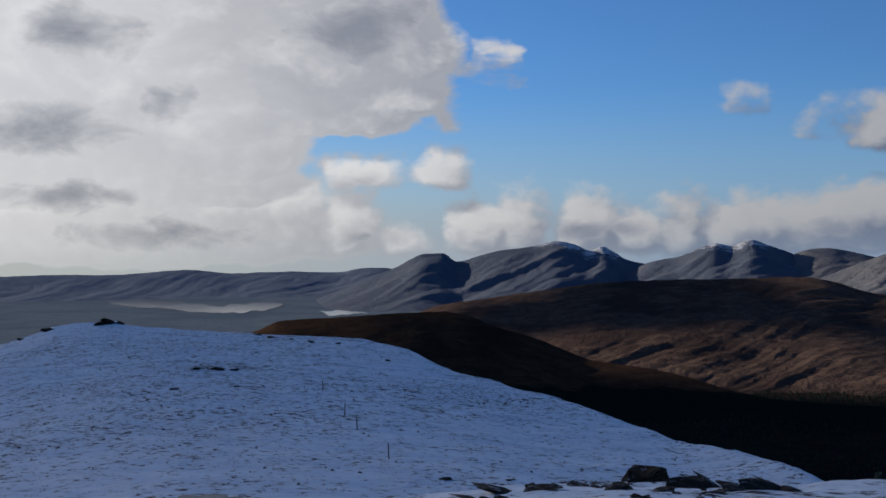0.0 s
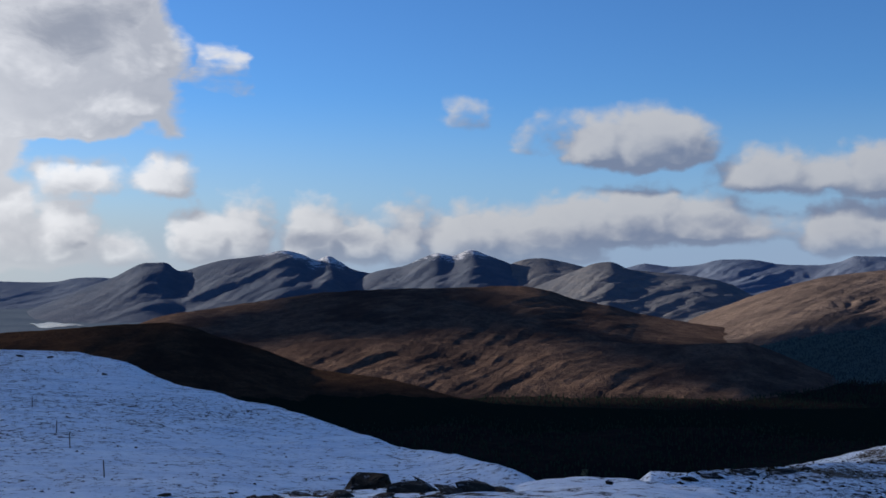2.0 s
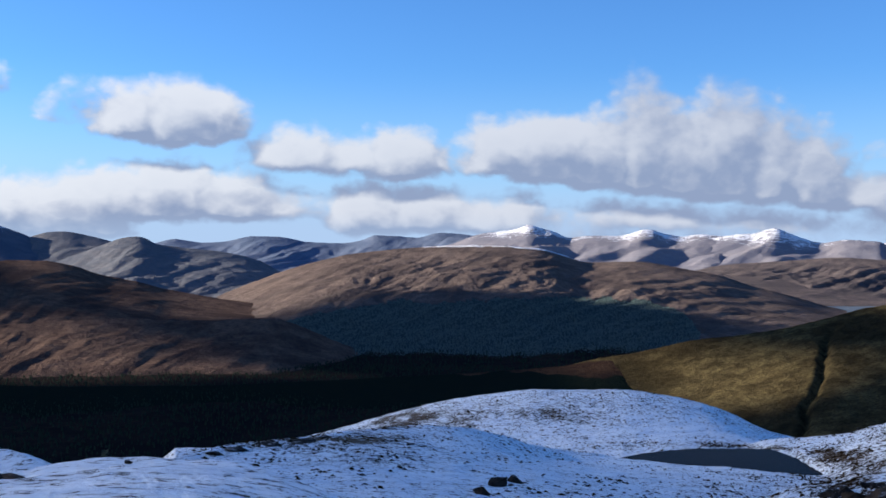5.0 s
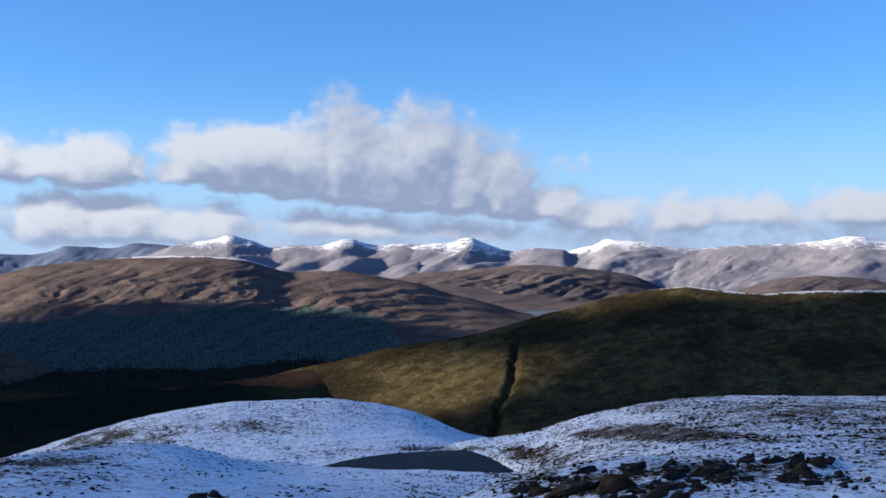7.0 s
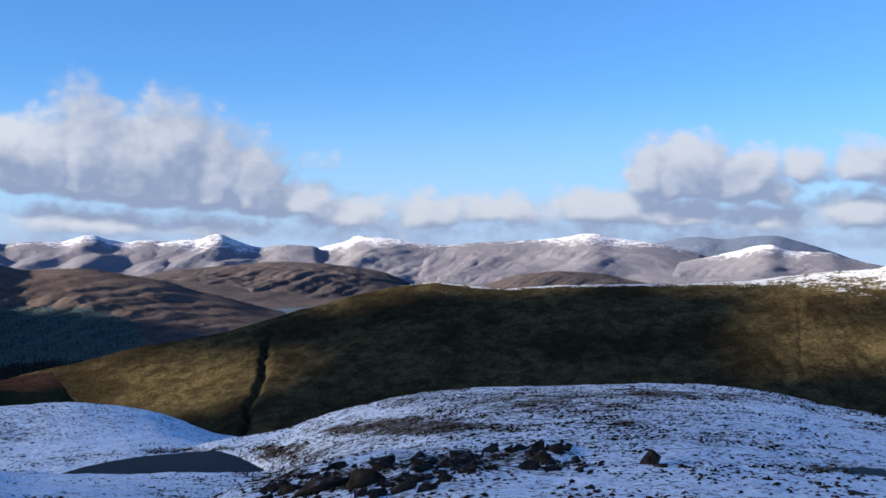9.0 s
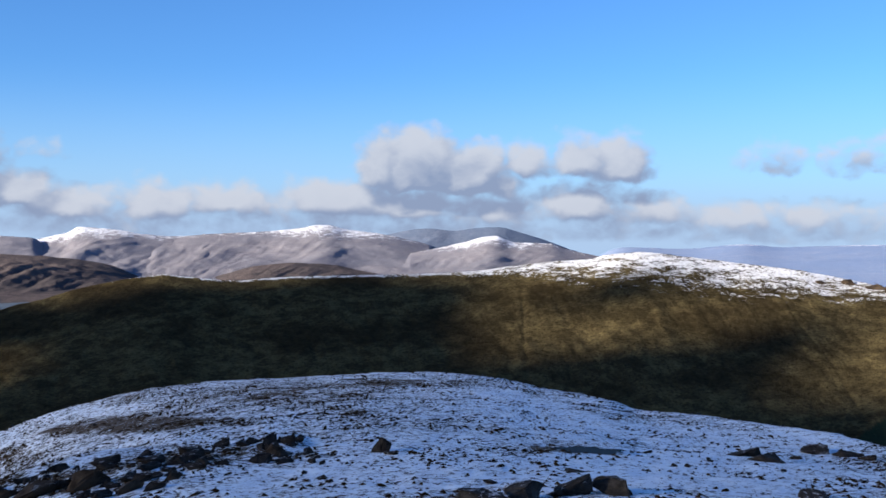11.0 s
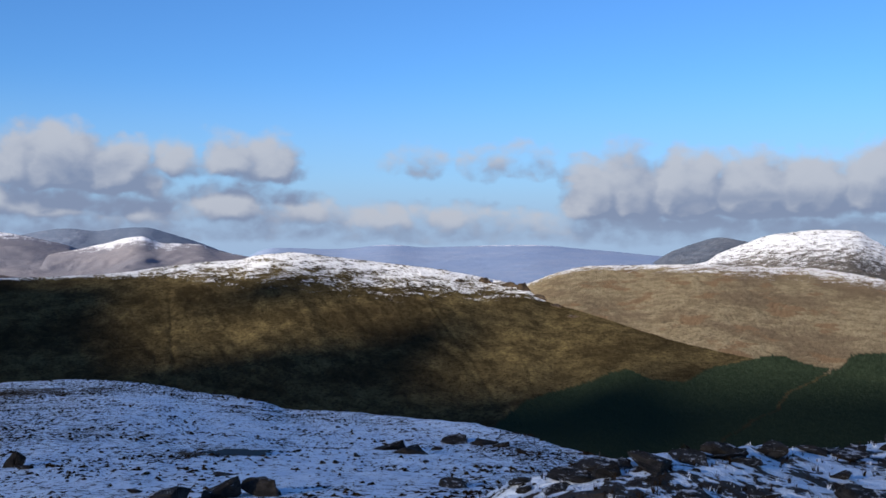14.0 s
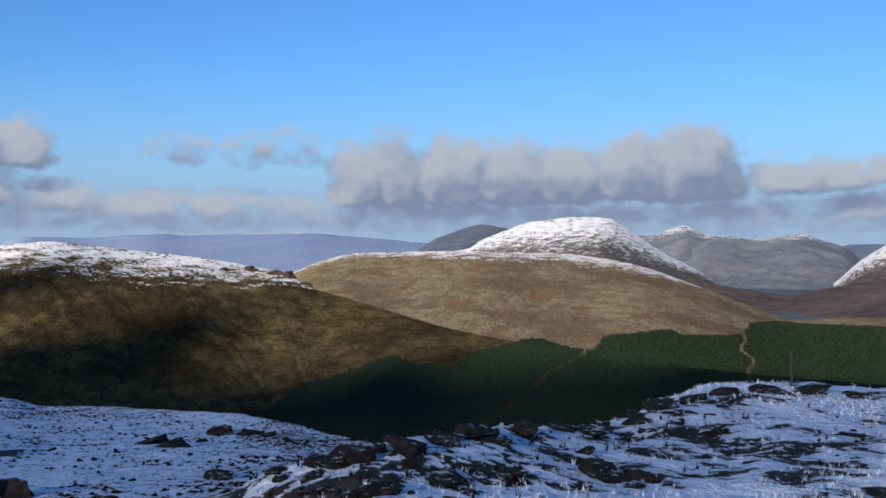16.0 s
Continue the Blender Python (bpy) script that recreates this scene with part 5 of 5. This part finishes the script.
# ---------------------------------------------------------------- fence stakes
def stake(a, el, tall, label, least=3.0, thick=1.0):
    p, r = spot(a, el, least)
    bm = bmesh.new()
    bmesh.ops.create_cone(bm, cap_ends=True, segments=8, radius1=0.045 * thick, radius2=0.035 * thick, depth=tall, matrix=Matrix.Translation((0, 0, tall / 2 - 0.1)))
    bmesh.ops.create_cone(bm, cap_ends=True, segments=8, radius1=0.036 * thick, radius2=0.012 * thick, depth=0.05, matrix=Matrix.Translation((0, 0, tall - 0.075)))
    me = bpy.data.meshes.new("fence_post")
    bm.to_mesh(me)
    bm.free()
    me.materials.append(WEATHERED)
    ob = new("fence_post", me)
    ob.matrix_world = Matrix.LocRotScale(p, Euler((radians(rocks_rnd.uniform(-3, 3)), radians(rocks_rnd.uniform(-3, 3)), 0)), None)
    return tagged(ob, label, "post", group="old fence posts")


for a, el in ((-6.08, -6.57), (-4.99, -7.85), (-4.37, -8.55), (-2.79, -10.02)):
    stake(a, el, 1.15, "thin weathered fence post standing in snow")
stake(103.5, -10.75, 1.1, "short dark fence post beside the rocky bank", 30.0)
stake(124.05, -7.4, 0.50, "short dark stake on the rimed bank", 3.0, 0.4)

# ---------------------------------------------------------------- small growth
def scatter(name, places, make, material, label, category):
    """Many small pieces joined into one mesh; make gives a piece's verts and faces."""
    verts, faces = [], []
    for p in places:
        v, f = make(p)
        n = len(verts)
        verts.extend(v)
        faces.extend([tuple(i + n for i in q) for q in f])
    me = bpy.data.meshes.new(name)
    me.from_pydata(verts, [], faces)
    me.materials.append(material)
    return tagged(new(name, me), label, category, kind="stuff")


grow = random.Random(9)


def forest(places, material, label):
    """Many small spruces, each a ragged pair of stacked cones, joined into one mesh."""
    p = np.array(places, np.float32)
    n, rnd = len(p), np.random.RandomState(len(places))
    turn = rnd.rand(n, 1, 1) * 6.283 + np.arange(4) * 1.5708
    rim = p[:, 3, None, None] * rnd.uniform(0.26, 0.46, (n, 2, 4)) * np.array([1.0, 0.62])[:, None]
    low = p[:, 2, None, None] + p[:, 3, None, None] * np.array([-0.1, 0.38])[:, None] + np.zeros((1, 1, 4))
    rims = np.stack([p[:, 0, None, None] + rim * np.cos(turn), p[:, 1, None, None] + rim * np.sin(turn), low], -1)
    tips = np.stack([np.repeat(p[:, 0, None], 2, 1), np.repeat(p[:, 1, None], 2, 1), p[:, 2, None] + p[:, 3, None] * np.array([0.72, 1.0])], -1)[:, :, None, :]
    verts = np.concatenate([rims, tips], 2).reshape(-1, 3)
    k = np.arange(4)
    faces = (np.arange(2 * n)[:, None, None] * 5 + np.stack([k, (k + 1) % 4, np.full(4, 4)], -1)[None]).reshape(-1, 3)
    me = bpy.data.meshes.new("forest")
    me.vertices.add(len(verts))
    me.vertices.foreach_set("co", verts.astype(np.float32).ravel())
    me.loops.add(faces.size)
    me.loops.foreach_set("vertex_index", faces.astype(np.int32).ravel())
    me.polygons.add(len(faces))
    me.polygons.foreach_set("loop_start", np.arange(0, faces.size, 3, dtype=np.int32))
    me.update(calc_edges=True)
    me.materials.append(material)
    return tagged(new("forest", me), label, "forest", kind="stuff")


def wood(grid, count, inside, tall, seed):
    """Places for trees on a hill's slope where inside(bearing, height angle) holds."""
    x, y, z, a = grid
    rnd = np.random.RandomState(seed)
    el = np.degrees(np.arctan2(z - EYE, np.hypot(x, y)))
    ok = np.argwhere(inside(np.broadcast_to(a, z.shape), el))
    ok = ok[(ok[:, 0] < z.shape[0] - 1) & (ok[:, 1] < z.shape[1] - 1)]
    r = np.hypot(x, y)[ok[:, 0], ok[:, 1]]
    pick = ok[rnd.choice(len(ok), count, p=(r / r.sum()))]
    u, v = rnd.rand(count), rnd.rand(count)
    i, j = pick.T
    out = []
    for g in (x, y, z):
        out.append(g[i, j] * (1 - u) * (1 - v) + g[i + 1, j] * u * (1 - v) + g[i, j + 1] * (1 - u) * v + g[i + 1, j + 1] * u * v)
    return [(*p, tall * (0.7 + 0.6 * rnd.rand())) for p in np.stack(out, 1)]


FOREST_TOP = [(27, -4.9), (27.6, -4.75), (31.0, -3.58), (33.3, -3.27), (35.0, -2.95), (36.7, -3.07), (39.0, -2.94), (41.8, -2.80), (44.6, -2.68), (47.3, -2.83), (48.9, -3.33), (49.7, -3.99), (50.0, -4.7), (50.4, -6)]
PLANT_TOP = [(96, -10.5), (98.5, -8.9), (100, -7.8), (101.6, -7.31), (103.0, -6.90), (104.7, -6.28), (106.2, -6.70), (107.6, -6.81), (108.7, -6.18), (110.4, -5.74), (112.1, -5.39), (113.8, -5.84), (114.9, -5.96), (115.4, -5.25),
             (117.1, -5.09), (118.7, -4.92), (119.5, -5.17), (121.9, -5.11), (122.4, -4.83), (122.6, -4.55), (123.9, -4.44), (125.6, -4.52), (131, -4.6)]


def in_forest(a, e):
    return (a > 27.2) & (a < 50.3) & (e < curve(FOREST_TOP, a) + 0.18 * fbm(a * 1.5, e * 2.5, 3, 77))


def in_plantation(a, e):
    wind = 0.5 * fbm(e * 1.4, e * 0 + a * 0.1, 3, 80)
    ride = (np.abs(a - 114.2 - 1.4 * (e + 6.3) + wind) < 0.08) | (np.abs(a - 122.3 + 0.2 * (e + 5) + wind) < 0.07)
    return (a > 96.5) & (a < 131) & (e < curve(PLANT_TOP, a) + 0.06 * fbm(a * 2.5, e * 3, 3, 78)) & ~ride


def plant(ob, grid, inside):
    """Marks where a hill's ground takes its litter colour, mostly under trees."""
    x, y, z, a = grid
    el = np.degrees(np.arctan2(z - EYE, np.hypot(x, y)))
    mask = np.zeros(len(ob.data.vertices), np.float32)
    mask[-z.size:] = inside(np.broadcast_to(a, z.shape), el).astype(np.float32).ravel()
    ob.data.attributes.new("wooded", "FLOAT", "POINT").data.foreach_set("value", mask)


# Dark forest and its shade, both put into the ridge's colour; no trees here.
def in_shaded_wood(a, e):
    return (a > -2) & (a < 48) & (e < -6.6 + 0.3 * fbm(a * 0.8, e * 2, 3, 79))


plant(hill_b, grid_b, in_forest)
plant(hill_d, grid_d, in_plantation)
plant(ridge_c, grid_c, in_plantation)
plant(near_hill, grid_n, in_shaded_wood)
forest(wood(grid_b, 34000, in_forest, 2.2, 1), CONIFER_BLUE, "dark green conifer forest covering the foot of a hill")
forest(wood(grid_d, 24000, in_plantation, 1.0, 2) + wood(grid_c, 46000, in_plantation, 0.62, 5), CONIFER, "dense dark green conifer plantation with open rides")
floor_grid = (BX, BY, BZ, np.where(ba > 180, ba - 360, ba))
forest(wood(floor_grid, 12000, lambda a, e: (a > 2) & (a < 48) & (e < -6.3) & (e > -13), 2.6, 3), CONIFER_BLACK, "conifer forest on the valley floor, coloured black-green for shade")
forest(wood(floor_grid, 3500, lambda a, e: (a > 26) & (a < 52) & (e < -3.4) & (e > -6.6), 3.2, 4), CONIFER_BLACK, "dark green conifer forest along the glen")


def blade_tuft(p, blades=9, wide=0.07, spread=0.8):
    """A few thin blades leaning out of one root."""
    x, y, z, h = p
    verts, faces = [], []
    for _ in range(blades):
        t, lean = grow.uniform(0, 6.283), grow.uniform(0.1, spread)
        dx, dy, n = math.cos(t), math.sin(t), len(verts)
        w = h * wide
        verts += [(x - dy * w, y + dx * w, z - 0.02), (x + dy * w, y - dx * w, z - 0.02), (x + dx * h * lean, y + dy * h * lean, z + h * grow.uniform(0.6, 1.0))]
        faces.append((n, n + 1, n + 2))
    return verts, faces


def clump(p):
    """A low heather clump, a ragged mound wider than tall."""
    x, y, z, h = p
    t0 = grow.uniform(0, 6.283)
    ring = [(t0 + k * 1.2566, h * grow.uniform(0.8, 2.2)) for k in range(5)]
    verts = [(x + q * math.cos(t), y + q * math.sin(t), z - 0.03) for t, q in ring]
    verts.append((x + h * grow.uniform(-0.4, 0.4), y + h * grow.uniform(-0.4, 0.4), z + h * grow.uniform(0.6, 1.0)))
    return verts, [(k, (k + 1) % 5, 5) for k in range(5)]


def turf_places(count, a_range, r_range, tall, keep, seed):
    rnd = np.random.RandomState(seed)
    a = rnd.uniform(*a_range, count)
    r = np.sqrt(rnd.uniform(r_range[0] ** 2, r_range[1] ** 2, count))
    z = ground_height(a, r)
    b = bareness(a, r, z)
    x, y = r * np.sin(np.radians(a)), r * np.cos(np.radians(a))
    patchy = np.clip(0.5 + 2.2 * fbm(x / 5.0, y / 5.0, 3, seed + 700), 0.05, 1.6)
    ok = rnd.rand(count) < keep(b) * patchy
    h = tall * (0.45 + 1.2 * rnd.rand(count) ** 2)
    return [(ri * math.sin(radians(ai)), ri * math.cos(radians(ai)), zi, hi) for ai, ri, zi, hi, o in zip(a, r, z, h, ok) if o]


def rime_tuft(p):
    """Short feathers of rime standing on grass."""
    return blade_tuft(p, 6, 0.09, 1.2)


scatter("rimed_grass", turf_places(60000, (84, 131), (5.0, 17.0), 0.034, lambda b: np.clip(b * 1.7, 0, 1), 31), rime_tuft, RIME, "stiff grass blades coated in white rime", "grass")
scatter("dead_grass", turf_places(4000, (84, 131), (5.0, 17.0), 0.05, lambda b: np.clip(b, 0, 1), 32), blade_tuft, TUSSOCK, "dead brown grass poking through snow", "grass")
scatter("heather", turf_places(110000, (50, 104), (55, 240), 0.14, lambda b: np.clip((b - 0.15) * 0.9, 0, 1), 33), clump, TUSSOCK, "dark heather clumps dotting the snow", "heather")
scatter("heather", turf_places(45000, (20, 58), (55, 270), 0.15, lambda b: np.clip((b - 0.15) * 1.1, 0, 1), 34), clump, TUSSOCK, "brown heather clumps dotting the snow slope", "heather")
scatter("heather", turf_places(50000, (-24, 19), (45, 225), 0.075, lambda b: np.clip((b - 0.20) * 0.7, 0, 1), 35), clump, TUSSOCK, "sparse dead heather on the snow dome", "heather")


# ---------------------------------------------------------------- the small tree behind the knoll
def small_tree(a, el, tall):
    r = 62.0
    base = Vector((r * math.sin(radians(a)), r * math.cos(radians(a)), EYE + r * math.tan(radians(el)) - tall))
    root = tagged(new("tree"), "small ragged conifer rising behind the snowy knoll", "tree")
    root.location = base
    bm = bmesh.new()
    bmesh.ops.create_cone(bm, cap_ends=True, segments=7, radius1=0.09, radius2=0.02, depth=tall * 0.95, matrix=Matrix.Translation((0, 0, tall * 0.475)))
    me = bpy.data.meshes.new("trunk")
    bm.to_mesh(me)
    bm.free()
    me.materials.append(WEATHERED)
    new("trunk", me).parent = root
    verts, faces = [], []
    for k in range(260):
        u = grow.random()
        t, z = grow.uniform(0, 6.283), tall * (0.2 + 0.8 * u)
        q = (1.05 - u) * tall * 0.38 * grow.uniform(0.3, 1.0)
        c = Vector((q * math.cos(t), q * math.sin(t), z - 0.15 * q))
        n = len(verts)
        for _ in range(3):
            verts.append(c + Vector((grow.uniform(-1, 1), grow.uniform(-1, 1), grow.uniform(-0.6, 0.6))) * 0.16)
        faces.append((n, n + 1, n + 2))
    me = bpy.data.meshes.new("crown")
    me.from_pydata(verts, [], faces)
    me.materials.append(SCRUB)
    new("crown", me).parent = root
    return root


small_tree(20.75, -10.1, 2.6)
